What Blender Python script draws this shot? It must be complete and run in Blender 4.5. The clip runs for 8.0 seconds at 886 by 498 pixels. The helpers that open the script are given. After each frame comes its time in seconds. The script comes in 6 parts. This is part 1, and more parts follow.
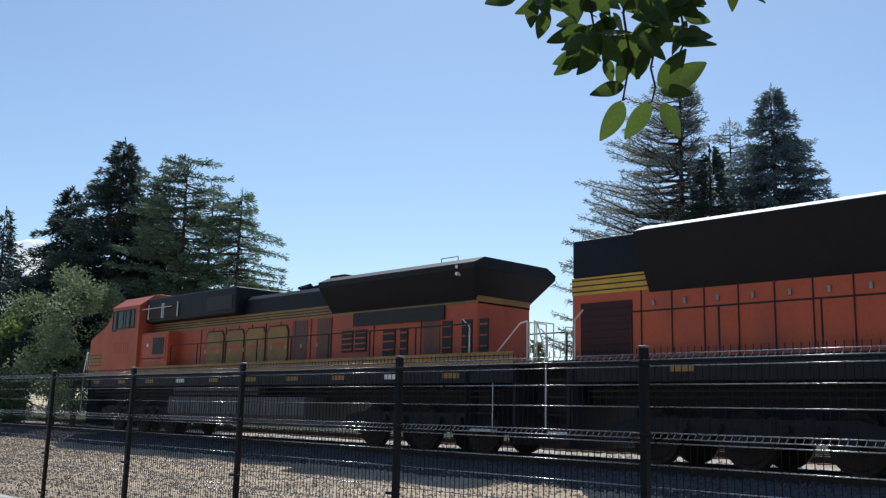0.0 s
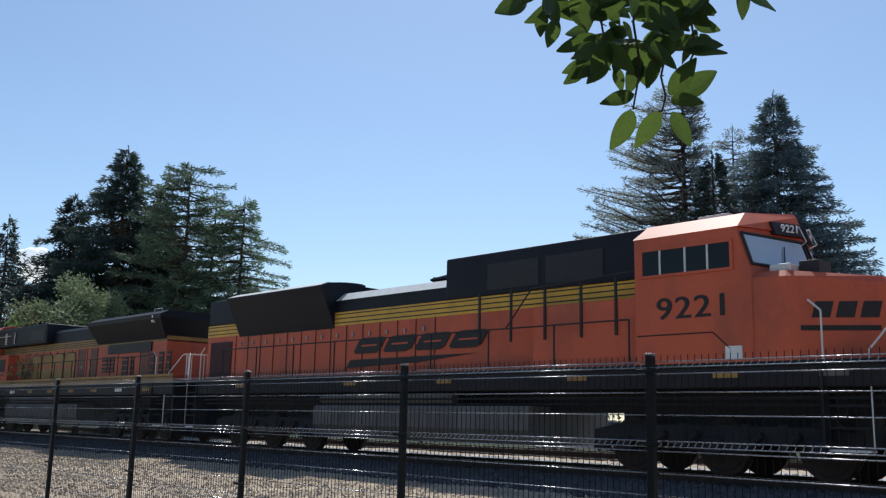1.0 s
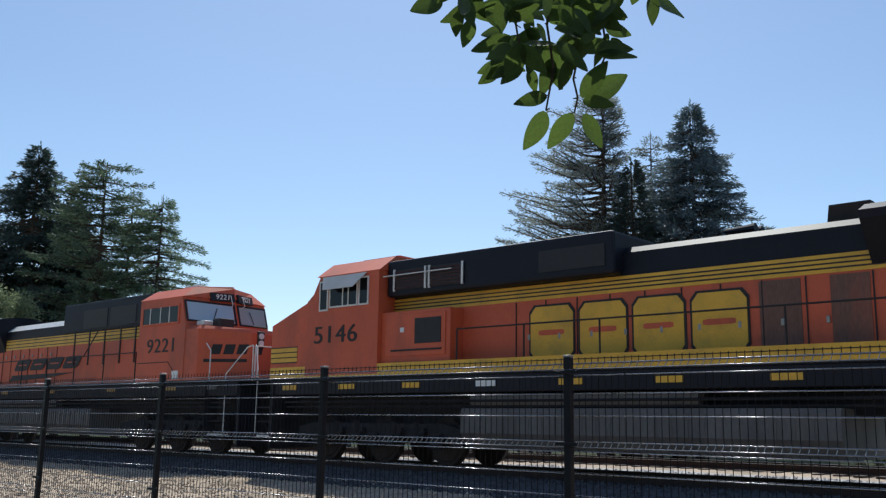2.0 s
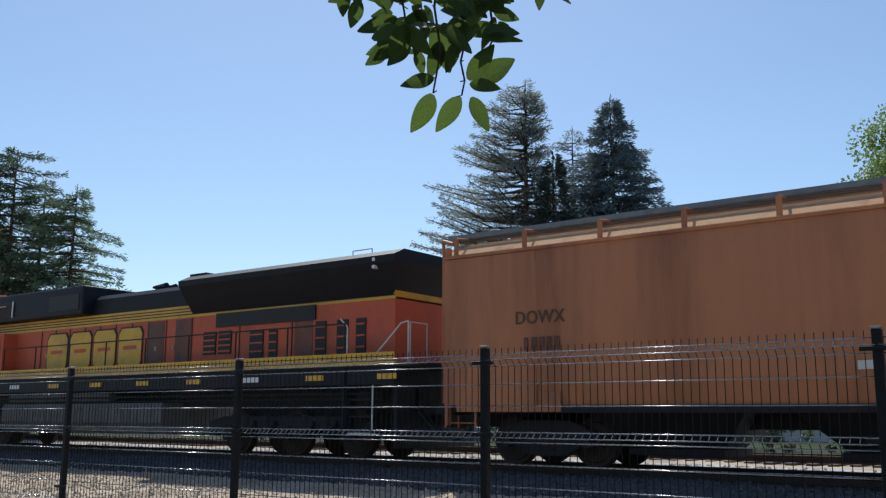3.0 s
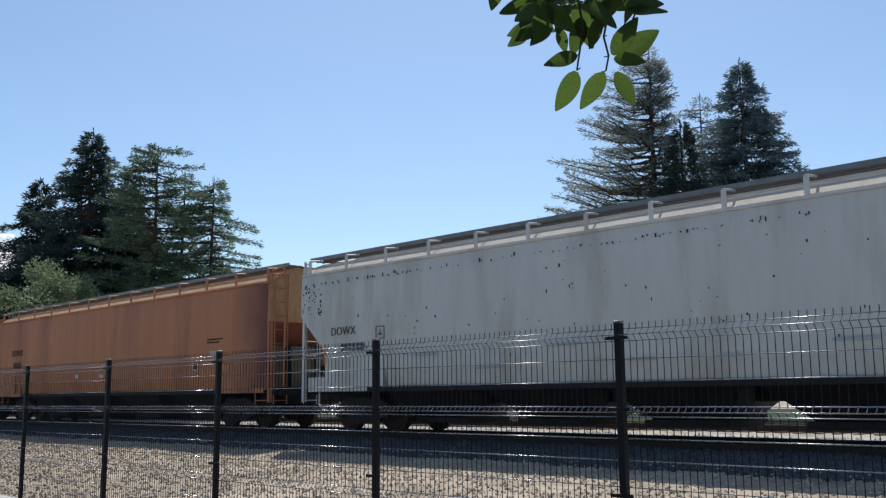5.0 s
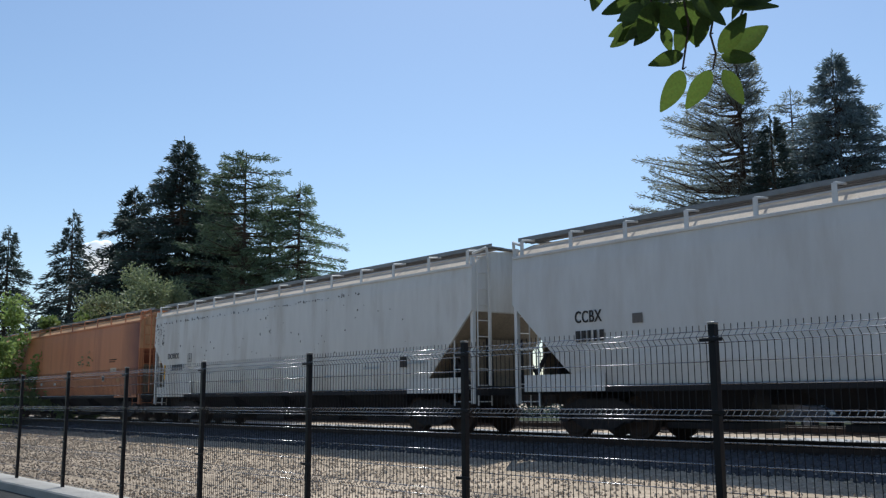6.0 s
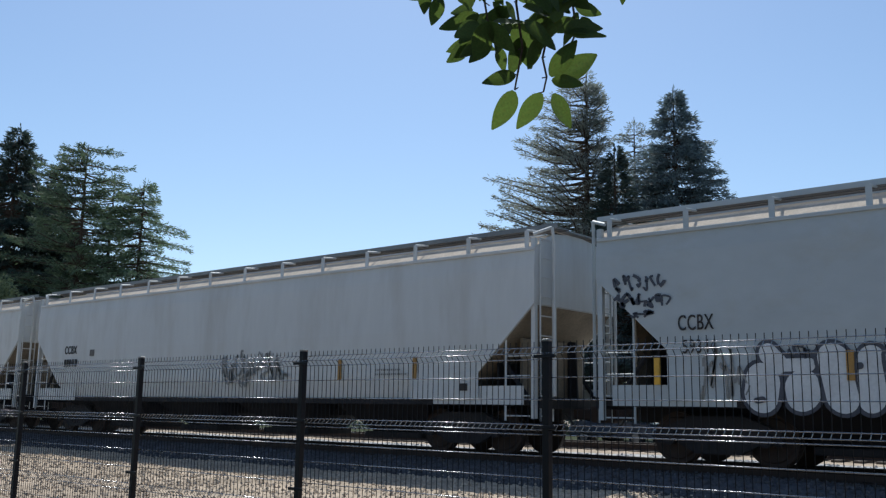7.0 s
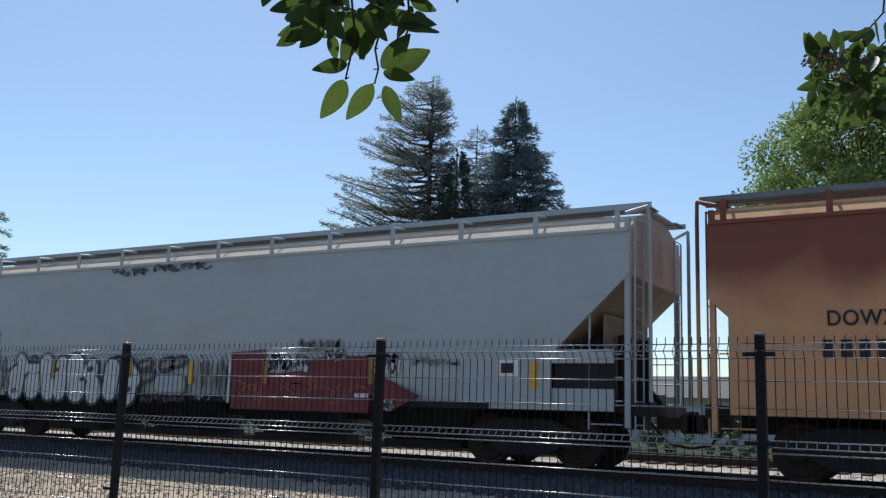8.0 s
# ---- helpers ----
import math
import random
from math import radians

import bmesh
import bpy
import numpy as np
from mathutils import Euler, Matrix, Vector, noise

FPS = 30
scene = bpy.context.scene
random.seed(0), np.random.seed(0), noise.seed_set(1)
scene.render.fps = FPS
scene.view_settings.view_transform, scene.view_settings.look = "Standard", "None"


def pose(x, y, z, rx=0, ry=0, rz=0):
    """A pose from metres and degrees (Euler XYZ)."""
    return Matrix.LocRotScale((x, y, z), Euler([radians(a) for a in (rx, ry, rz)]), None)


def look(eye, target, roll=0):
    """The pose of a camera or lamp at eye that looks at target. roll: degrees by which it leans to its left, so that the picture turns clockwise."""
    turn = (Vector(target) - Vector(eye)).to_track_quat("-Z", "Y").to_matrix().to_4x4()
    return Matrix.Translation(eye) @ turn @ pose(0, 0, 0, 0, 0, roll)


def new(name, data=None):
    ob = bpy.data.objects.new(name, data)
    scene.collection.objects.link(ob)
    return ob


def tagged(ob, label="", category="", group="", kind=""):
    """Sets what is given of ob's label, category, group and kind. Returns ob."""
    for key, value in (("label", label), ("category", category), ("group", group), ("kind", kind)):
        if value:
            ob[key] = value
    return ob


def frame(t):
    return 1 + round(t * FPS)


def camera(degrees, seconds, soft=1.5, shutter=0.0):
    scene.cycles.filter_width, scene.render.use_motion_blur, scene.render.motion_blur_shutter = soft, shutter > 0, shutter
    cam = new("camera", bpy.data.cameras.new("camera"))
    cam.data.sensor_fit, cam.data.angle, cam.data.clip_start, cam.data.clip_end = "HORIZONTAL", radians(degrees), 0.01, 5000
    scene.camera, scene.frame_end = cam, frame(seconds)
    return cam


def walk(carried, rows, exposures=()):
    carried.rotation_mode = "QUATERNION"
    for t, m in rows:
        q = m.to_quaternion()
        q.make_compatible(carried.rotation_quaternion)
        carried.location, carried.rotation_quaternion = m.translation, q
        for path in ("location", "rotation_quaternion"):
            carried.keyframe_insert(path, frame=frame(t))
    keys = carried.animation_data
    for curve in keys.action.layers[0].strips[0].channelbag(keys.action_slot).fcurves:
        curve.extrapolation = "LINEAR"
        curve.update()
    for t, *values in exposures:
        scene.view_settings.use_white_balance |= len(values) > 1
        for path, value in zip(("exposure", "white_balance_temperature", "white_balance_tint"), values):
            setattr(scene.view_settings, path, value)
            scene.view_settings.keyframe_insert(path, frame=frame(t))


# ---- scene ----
cam = camera(50.63, 8.0, 1.3)
# seconds, x, y, z, yaw to the left of +y, pitch, roll
PATH = [
    (0.00, 0.021, -0.030, 1.603, 45.971, 9.999, 1.315),
    (0.50, 0.016, -0.053, 1.619, 46.710, 10.288, 1.337),
    (1.00, -0.002, -0.037, 1.610, 46.138, 10.433, 1.219),
    (1.50, -0.001, -0.026, 1.605, 44.200, 10.612, 1.120),
    (2.00, -0.001, -0.023, 1.605, 41.401, 10.681, 0.875),
    (2.20, 0.008, -0.015, 1.594, 40.279, 10.718, 0.764),
    (2.75, 0.004, 0.022, 1.598, 37.600, 10.450, 0.420),
    (3.30, 0.000, 0.055, 1.600, 36.286, 10.097, 0.162),
    (3.50, -0.014, 0.052, 1.599, 36.175, 9.909, 0.095),
    (4.00, -0.005, 0.037, 1.598, 37.676, 9.444, -0.129),
    (4.50, 0.013, -0.000, 1.592, 40.831, 9.058, -0.397),
    (5.00, 0.018, -0.006, 1.596, 44.754, 8.925, -0.555),
    (5.20, 0.008, -0.009, 1.599, 46.244, 8.915, -0.614),
    (5.75, -0.006, -0.020, 1.599, 49.900, 9.000, -0.450),
    (6.30, -0.017, -0.030, 1.599, 49.379, 9.228, -0.150),
    (6.50, -0.010, -0.022, 1.598, 47.724, 9.349, 0.083),
    (7.00, 0.004, 0.017, 1.596, 40.380, 9.799, 0.948),
    (7.50, -0.004, 0.048, 1.597, 33.811, 10.167, 1.623),
    (8.00, -0.015, 0.066, 1.595, 30.325, 10.036, 1.840),
]
EYE_ROWS = [(t, pose(x, y, z, 90 + p, -r, w)) for t, x, y, z, w, p, r in PATH]
walk(cam, EYE_ROWS, [(0.0, -0.07, 6080, 6.0), (8.0, -0.07, 6080, 6.0)])

# ---- light ----
SUN_TO = Vector((-0.49, 0.54, 1.0)).normalized()
world = bpy.data.worlds.new("sky")
scene.world = world
world.use_nodes = True
wn, wl = world.node_tree.nodes, world.node_tree.links
sky = wn.new("ShaderNodeTexSky")
sky.sky_type = 'NISHITA'
sky.sun_disc = False
sky.sun_elevation = math.asin(SUN_TO.z)
sky.sun_rotation = math.atan2(SUN_TO.x, SUN_TO.y)
sky.air_density, sky.dust_density, sky.ozone_density = 1.0, 0.5, 2.0
wn["Background"].inputs["Strength"].default_value = 0.128
wl.new(sky.outputs[0], wn["Background"].inputs[0])
sun = new("sun", bpy.data.lights.new("sun", 'SUN'))
sun.data.energy, sun.data.angle, sun.data.color = 4.2, radians(0.53), (1.0, 0.95, 0.87)
sun.matrix_world = look(SUN_TO * 100, (0, 0, 0))


# ---- materials ----
def material(name, color, rough=0.6, metal=0.0, vary=0.25, scale=3.0, fine=60.0, bump=0.15, stain=None, stain_amount=0.5,
             stain_scale=1.2, stretch=(1, 1, 1), piece=0.0, coat=0.0, through_light=0.0, stain_from=0.5):
    """Colour varied at two scales, an optional second colour in worn patches, and a fine relief."""
    m = bpy.data.materials.new(name)
    m.use_nodes = True
    n, l = m.node_tree.nodes, m.node_tree.links
    b = n["Principled BSDF"]
    co = n.new("ShaderNodeTexCoord")
    mp = n.new("ShaderNodeMapping")
    mp.inputs["Scale"].default_value = stretch
    l.new(co.outputs["Object"], mp.inputs[0])
    big, small = n.new("ShaderNodeTexNoise"), n.new("ShaderNodeTexNoise")
    for tex, s in ((big, scale), (small, fine)):
        tex.inputs["Scale"].default_value = s
        tex.inputs["Detail"].default_value = 5
        l.new(mp.outputs[0], tex.inputs["Vector"])
    mix = n.new("ShaderNodeMix")
    mix.data_type = 'RGBA'
    dark = [c * (1 - vary) for c in color]
    light = [min(1, c * (1 + vary * 0.8)) for c in color]
    mix.inputs[6].default_value, mix.inputs[7].default_value = (*dark, 1), (*light, 1)
    add = n.new("ShaderNodeMath")
    add.operation = 'MULTIPLY_ADD'
    add.inputs[1].default_value = 0.45
    l.new(small.outputs[0], add.inputs[0])
    half = n.new("ShaderNodeMath")
    half.operation = 'MULTIPLY'
    half.inputs[1].default_value = 0.55
    l.new(big.outputs[0], half.inputs[0])
    l.new(half.outputs[0], add.inputs[2])
    ramp = n.new("ShaderNodeMapRange")
    ramp.inputs[1].default_value, ramp.inputs[2].default_value = 0.32, 0.68
    l.new(add.outputs[0], ramp.inputs[0])
    l.new(ramp.outputs[0], mix.inputs[0])
    out = mix.outputs[2]
    if stain:
        patch = n.new("ShaderNodeTexNoise")
        patch.inputs["Scale"].default_value, patch.inputs["Detail"].default_value = stain_scale, 8
        patch.inputs["Roughness"].default_value = 0.65
        l.new(mp.outputs[0], patch.inputs["Vector"])
        cut = n.new("ShaderNodeMapRange")
        cut.inputs[1].default_value, cut.inputs[2].default_value = stain_from, stain_from + 0.22
        cut.inputs[4].default_value = stain_amount
        l.new(patch.outputs[0], cut.inputs[0])
        over = n.new("ShaderNodeMix")
        over.data_type = 'RGBA'
        over.inputs[7].default_value = (*stain, 1)
        l.new(cut.outputs[0], over.inputs[0])
        l.new(out, over.inputs[6])
        out = over.outputs[2]
    if piece:
        info = n.new("ShaderNodeObjectInfo")
        isl = n.new("ShaderNodeNewGeometry")
        both = n.new("ShaderNodeMath")
        both.operation = 'ADD'
        l.new(info.outputs["Random"], both.inputs[0])
        l.new(isl.outputs["Random Per Island"], both.inputs[1])
        val = n.new("ShaderNodeMapRange")
        val.inputs[2].default_value = 2.0
        val.inputs[3].default_value, val.inputs[4].default_value = 1 - piece, 1 + piece
        l.new(both.outputs[0], val.inputs[0])
        hsv = n.new("ShaderNodeHueSaturation")
        l.new(val.outputs[0], hsv.inputs["Value"])
        l.new(out, hsv.inputs["Color"])
        out = hsv.outputs[0]
    l.new(out, b.inputs["Base Color"])
    b.inputs["Roughness"].default_value, b.inputs["Metallic"].default_value = rough, metal
    b.inputs["Coat Weight"].default_value = coat
    if bump:
        bp = n.new("ShaderNodeBump")
        bp.inputs["Strength"].default_value, bp.inputs["Distance"].default_value = bump, 0.02
        l.new(add.outputs[0], bp.inputs["Height"])
        l.new(bp.outputs[0], b.inputs["Normal"])
    if through_light:
        tr = n.new("ShaderNodeBsdfTranslucent")
        l.new(out, tr.inputs[0])
        sh = n.new("ShaderNodeMixShader")
        sh.inputs[0].default_value = through_light
        l.new(b.outputs[0], sh.inputs[1])
        l.new(tr.outputs[0], sh.inputs[2])
        l.new(sh.outputs[0], n["Material Output"].inputs[0])
    return m


M = {}
M["orange"] = material("orange_paint", (0.60, 0.112, 0.046), 0.58, vary=0.12, scale=0.8, fine=25, bump=0.05, stain=(0.20, 0.07, 0.045), stain_amount=0.65, stain_scale=0.6, stretch=(1, 1, 0.45))
M["faded"] = material("faded_orange_paint", (0.50, 0.095, 0.040), 0.55, vary=0.2, scale=0.9, fine=25, bump=0.05, stain=(0.16, 0.07, 0.05), stain_amount=0.6, stain_scale=1.1, stretch=(1, 1, 0.4))
M["sooty"] = material("sooty_orange_paint", (0.17, 0.085, 0.06), 0.7, vary=0.35, scale=1.2, fine=25, bump=0.05, stain=(0.40, 0.085, 0.035), stain_amount=0.6, stain_scale=1.0, stretch=(1, 1, 0.3))
M["black"] = material("black_paint", (0.007, 0.0078, 0.0145), 0.55, vary=0.3, scale=1.5, fine=30, bump=0.05, stain=(0.015, 0.015, 0.021), stain_amount=0.4)
M["black"].node_tree.nodes["Principled BSDF"].inputs["Specular IOR Level"].default_value = 0.3
M["yellow"] = material("yellow_paint", (0.75, 0.42, 0.04), 0.5, vary=0.15, scale=2, fine=40, bump=0.04, stain=(0.25, 0.17, 0.06), stain_amount=0.5)
M["underframe"] = material("grimy_underframe", (0.012, 0.0112, 0.0145), 0.8, vary=0.4, scale=2, fine=40, bump=0.3, stain=(0.026, 0.021, 0.020), stain_amount=0.6)
M["tank"] = material("dusty_grey_tank", (0.13, 0.12, 0.115), 0.7, vary=0.25, scale=1.5, fine=30, bump=0.1, stain=(0.07, 0.06, 0.055), stain_amount=0.6, stretch=(1, 1, 0.3))
M["steel"] = material("worn_steel", (0.33, 0.31, 0.29), 0.35, 0.9, vary=0.25, scale=6, fine=80, bump=0.1)
M["rust"] = material("rusty_steel", (0.035, 0.022, 0.017), 0.8, vary=0.4, scale=5, fine=60, bump=0.3)
M["white"] = material("white_paint", (0.78, 0.78, 0.76), 0.5, vary=0.1, scale=3, fine=40, bump=0.05)
# also serves as painted sunlight on locomotive nose and roof edges
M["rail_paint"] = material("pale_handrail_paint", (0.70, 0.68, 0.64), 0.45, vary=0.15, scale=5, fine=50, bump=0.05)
M["awning"] = material("pale_canvas", (0.60, 0.60, 0.60), 0.8, vary=0.12, scale=3, fine=60, bump=0.05, through_light=0.3)
M["grille"] = material("dark_grille", (0.05, 0.012, 0.012), 0.7, vary=0.3, scale=8, fine=90, bump=0.2)
M["louvre"] = material("dark_louvre", (0.02, 0.018, 0.018), 0.6, vary=0.3, scale=8, fine=90, bump=0.2)
M["letter"] = material("black_lettering", (0.018, 0.015, 0.015), 0.6, vary=0.3, scale=6, fine=60, bump=0.02)
M["hopper_orange"] = material("weathered_tan_paint", (0.49, 0.192, 0.083), 0.6, vary=0.12, scale=0.7, fine=4, bump=0.02, stain=(0.20, 0.065, 0.035), stain_amount=0.9, stain_scale=0.55, stretch=(1, 1, 0.12))
M["old_yellow"] = material("grimy_yellow_paint", (0.34, 0.19, 0.05), 0.6, vary=0.25, scale=1, fine=30, bump=0.04, stain=(0.12, 0.07, 0.035), stain_amount=0.7)
M["rusty_panel"] = material("rust_red_paint", (0.27, 0.085, 0.05), 0.65, vary=0.25, scale=0.9, fine=18, bump=0.06, stain=(0.38, 0.16, 0.08), stain_amount=0.6, stain_scale=0.8, stretch=(1, 1, 0.2))
M["hopper_white"] = material("weathered_white_paint", (0.62, 0.62, 0.60), 0.55, vary=0.08, scale=0.8, fine=6, bump=0.02, stain=(0.34, 0.30, 0.25), stain_amount=0.7, stain_scale=0.7, stretch=(1, 1, 0.2))
M["hopper_pale"] = material("pale_grey_paint", (0.56, 0.575, 0.58), 0.55, vary=0.06, scale=0.8, fine=6, bump=0.02, stain=(0.36, 0.34, 0.31), stain_amount=0.45, stain_scale=0.9, stretch=(1, 1, 0.2))
M["hopper_grey"] = material("bluish_grey_paint", (0.40, 0.445, 0.475), 0.55, vary=0.07, scale=0.8, fine=5, bump=0.02, stain=(0.32, 0.28, 0.20), stain_amount=0.40, stain_scale=0.9, stretch=(0.5, 1, 0.9), stain_from=0.53)
M["galvanised"] = material("galvanised_grating", (0.22, 0.22, 0.22), 0.5, 0.6, vary=0.2, scale=5, fine=60, bump=0.2)
M["fence"] = material("black_coated_post", (0.008, 0.008, 0.011), 0.45, 0.0, vary=0.25, scale=8, fine=80, bump=0.05)
M["fence"].node_tree.nodes["Principled BSDF"].inputs["Specular IOR Level"].default_value = 0.3
# one wire in two materials: dark uprights, bright metal where it glints
M["wire_dark"] = material("matt_black_wire", (0.006, 0.006, 0.007), 0.55, 0.0, vary=0.2, bump=0)
M["wire_dark"].node_tree.nodes["Principled BSDF"].inputs["Specular IOR Level"].default_value = 0.25
# pale metal colour that paints the glint on cross wires and folds
M["wire"] = material("glint_bright_wire", (0.36, 0.36, 0.38), 0.26, 1.0, vary=0.1, scale=8, fine=80, bump=0)
# dust colours that also hold the tone of sun and bounced light
M["lit_roof_dust"] = material("dusty_light_toned_cream_paint", (0.62, 0.52, 0.42), 0.9, vary=0.2, scale=1.2, fine=25, bump=0.05, stain=(0.24, 0.19, 0.13), stain_amount=0.6, stain_scale=1.2, stretch=(1, 1, 0.4))
M["lit_roof_dust_tan"] = material("dusty_light_toned_tan_paint", (0.56, 0.33, 0.18), 0.9, vary=0.2, scale=1.2, fine=25, bump=0.05, stain=(0.20, 0.085, 0.045), stain_amount=0.6, stain_scale=1.2, stretch=(1, 1, 0.4))
for dusty in ("lit_roof_dust", "lit_roof_dust_tan"):
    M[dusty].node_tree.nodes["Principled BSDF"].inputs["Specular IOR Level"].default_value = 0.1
M["letter_faded"] = material("faded_stencil_paint", (0.085, 0.083, 0.085), 0.7, vary=0.4, scale=8.0, fine=60, bump=0.0, stain=(0.24, 0.24, 0.24), stain_amount=0.7, stain_scale=6.0)
M["letter_rust"] = material("faded_rust_stencil_paint", (0.12, 0.055, 0.035), 0.7, vary=0.4, scale=8.0, fine=60, bump=0.0, stain=(0.30, 0.13, 0.07), stain_amount=0.6, stain_scale=6.0)
M["dirt"] = material("dirt_stained_steel", (0.25, 0.205, 0.15), 0.8, vary=0.35, scale=1.5, fine=20, bump=0.15)
M["concrete"] = material("kerb_concrete", (0.46, 0.43, 0.39), 0.85, vary=0.18, scale=2, fine=60, bump=0.25, stain=(0.28, 0.26, 0.23), stain_amount=0.5)
M["gravel"] = material("gravel_ground", (0.48, 0.385, 0.29), 0.95, vary=0.5, scale=0.7, fine=14, bump=1.0, stain=(0.24, 0.19, 0.14), stain_amount=0.7, stain_scale=2.5)
M["stone"] = material("gravel_stone", (0.50, 0.41, 0.32), 0.9, vary=0.25, scale=6, fine=60, bump=0.3, piece=0.45)
# ballast colour lowered to carry the shadow that the train casts on it
M["near_ballast"] = material("shade_darkened_ballast_stone", (0.105, 0.102, 0.109), 0.9, vary=0.3, scale=6, fine=60, bump=0.3, piece=0.5)
M["ballast"] = material("ballast_stone", (0.46, 0.45, 0.44), 0.9, vary=0.25, scale=6, fine=60, bump=0.3, piece=0.5)
M["tie"] = material("weathered_tie_timber", (0.10, 0.08, 0.065), 0.9, vary=0.35, scale=3, fine=50, bump=0.4, stretch=(4, 0.5, 1))
M["asphalt"] = material("asphalt", (0.06, 0.06, 0.06), 0.9, vary=0.25, scale=1.0, fine=70, bump=0.3)
M["bark"] = material("conifer_bark", (0.085, 0.06, 0.045), 0.95, vary=0.35, scale=4, fine=30, bump=0.6, stretch=(1, 1, 0.3))
M["needle_dark"] = material("dark_fir_needles", (0.062, 0.090, 0.074), 0.6, vary=0.3, scale=0.5, fine=8, bump=0, piece=0.45, through_light=0.25)
M["needle_cedar"] = material("cedar_needles", (0.150, 0.212, 0.125), 0.6, vary=0.3, scale=0.5, fine=8, bump=0, piece=0.4, through_light=0.35)
M["needle_larch"] = material("greyish_conifer_needles", (0.270, 0.300, 0.265), 0.6, vary=0.3, scale=0.5, fine=8, bump=0, piece=0.4, through_light=0.5)
M["needle_spruce"] = material("blue_spruce_needles", (0.150, 0.200, 0.212), 0.6, vary=0.3, scale=0.5, fine=8, bump=0, piece=0.45, through_light=0.35)
M["leaf_far"] = material("deciduous_foliage", (0.21, 0.285, 0.085), 0.55, vary=0.3, scale=0.5, fine=8, bump=0, piece=0.45, through_light=0.45)
M["leaf_bush"] = material("pale_shrub_foliage", (0.20, 0.235, 0.12), 0.6, vary=0.3, scale=0.5, fine=8, bump=0, piece=0.4, through_light=0.35)
M["leaf_near"] = material("broad_green_leaf", (0.078, 0.122, 0.025), 0.38, vary=0.3, scale=18, fine=120, bump=0.1, stain=(0.10, 0.09, 0.02), stain_amount=0.5, stain_scale=14, piece=0.4, through_light=0.6)
M["seed"] = material("dry_seed_heads", (0.30, 0.21, 0.12), 0.8, vary=0.3, scale=20, fine=150, bump=0.2, piece=0.4)
M["grass"] = material("mown_grass", (0.048, 0.058, 0.026), 0.9, vary=0.35, scale=0.6, fine=20, bump=0.5)
M["twig"] = material("brown_twig", (0.11, 0.075, 0.055), 0.8, vary=0.3, scale=20, fine=150, bump=0.3)
M["red_tag"] = material("red_spray_paint", (0.165, 0.023, 0.029), 0.55, vary=0.25, scale=2, fine=20, bump=0.02, stain=(0.26, 0.075, 0.075), stain_amount=0.5, stain_scale=1.8)
M["pale_tag"] = material("pale_spray_paint", (0.58, 0.60, 0.62), 0.5, vary=0.15, scale=2, fine=20, bump=0.02)
M["faint_tag"] = material("faded_grey_spray_paint", (0.24, 0.24, 0.235), 0.5, vary=0.3, scale=4, fine=30, bump=0.02)
M["ink_tag"] = material("dark_spray_paint", (0.05, 0.056, 0.078), 0.5, vary=0.3, scale=4, fine=30, bump=0.02)
M["rubber"] = material("tyre_rubber", (0.02, 0.02, 0.02), 0.8, vary=0.2, bump=0.1)
M["car_silver"] = material("silver_car_paint", (0.55, 0.57, 0.58), 0.25, 0.4, vary=0.05, bump=0, coat=0.6)
M["car_dark"] = material("dark_car_paint", (0.05, 0.06, 0.08), 0.25, 0.2, vary=0.05, bump=0, coat=0.6)
M["plaster"] = material("pale_siding", (0.66, 0.64, 0.60), 0.8, vary=0.1, scale=1, fine=20, bump=0.1)
M["shingle"] = material("grey_shingles", (0.16, 0.15, 0.15), 0.9, vary=0.3, scale=3, fine=30, bump=0.3)
M["cloud"] = material("white_cloud", (0.85, 0.86, 0.88), 1.0, vary=0.05, scale=0.05, fine=0.4, bump=0)
# a glow stands in for sunlight spread through the cloud
for node in M["cloud"].node_tree.nodes:
    if node.type == 'BSDF_PRINCIPLED':
        node.inputs["Emission Color"].default_value, node.inputs["Emission Strength"].default_value = (0.9, 0.95, 1, 1), 0.55


def glass(name, tint, rough=0.05):
    m = bpy.data.materials.new(name)
    m.use_nodes = True
    b = m.node_tree.nodes["Principled BSDF"]
    b.inputs["Base Color"].default_value = (*tint, 1)
    b.inputs["Roughness"].default_value = rough
    b.inputs["Transmission Weight"].default_value = 0.85
    b.inputs["IOR"].default_value = 1.45
    return m


M["glass"] = glass("tinted_cab_glass", (0.30, 0.34, 0.34))
# opaque pale base colour stands in for sky reflected in the pane
M["screen_glass"] = glass("pale_sky_toned_windscreen", (0.55, 0.60, 0.62))
M["screen_glass"].node_tree.nodes["Principled BSDF"].inputs["Transmission Weight"].default_value = 0.0
M["screen_glass"].node_tree.nodes["Principled BSDF"].inputs["Metallic"].default_value = 0.4
M["dark_glass"] = material("dark_window_glass", (0.008, 0.009, 0.010), 0.06, vary=0.1, bump=0)
M["dark_glass"].node_tree.nodes["Principled BSDF"].inputs["Specular IOR Level"].default_value = 0.25


for flat in ("grass", "asphalt", "gravel", "stone", "ballast", "near_ballast"):
    M[flat].node_tree.nodes["Principled BSDF"].inputs["Specular IOR Level"].default_value = 0.06


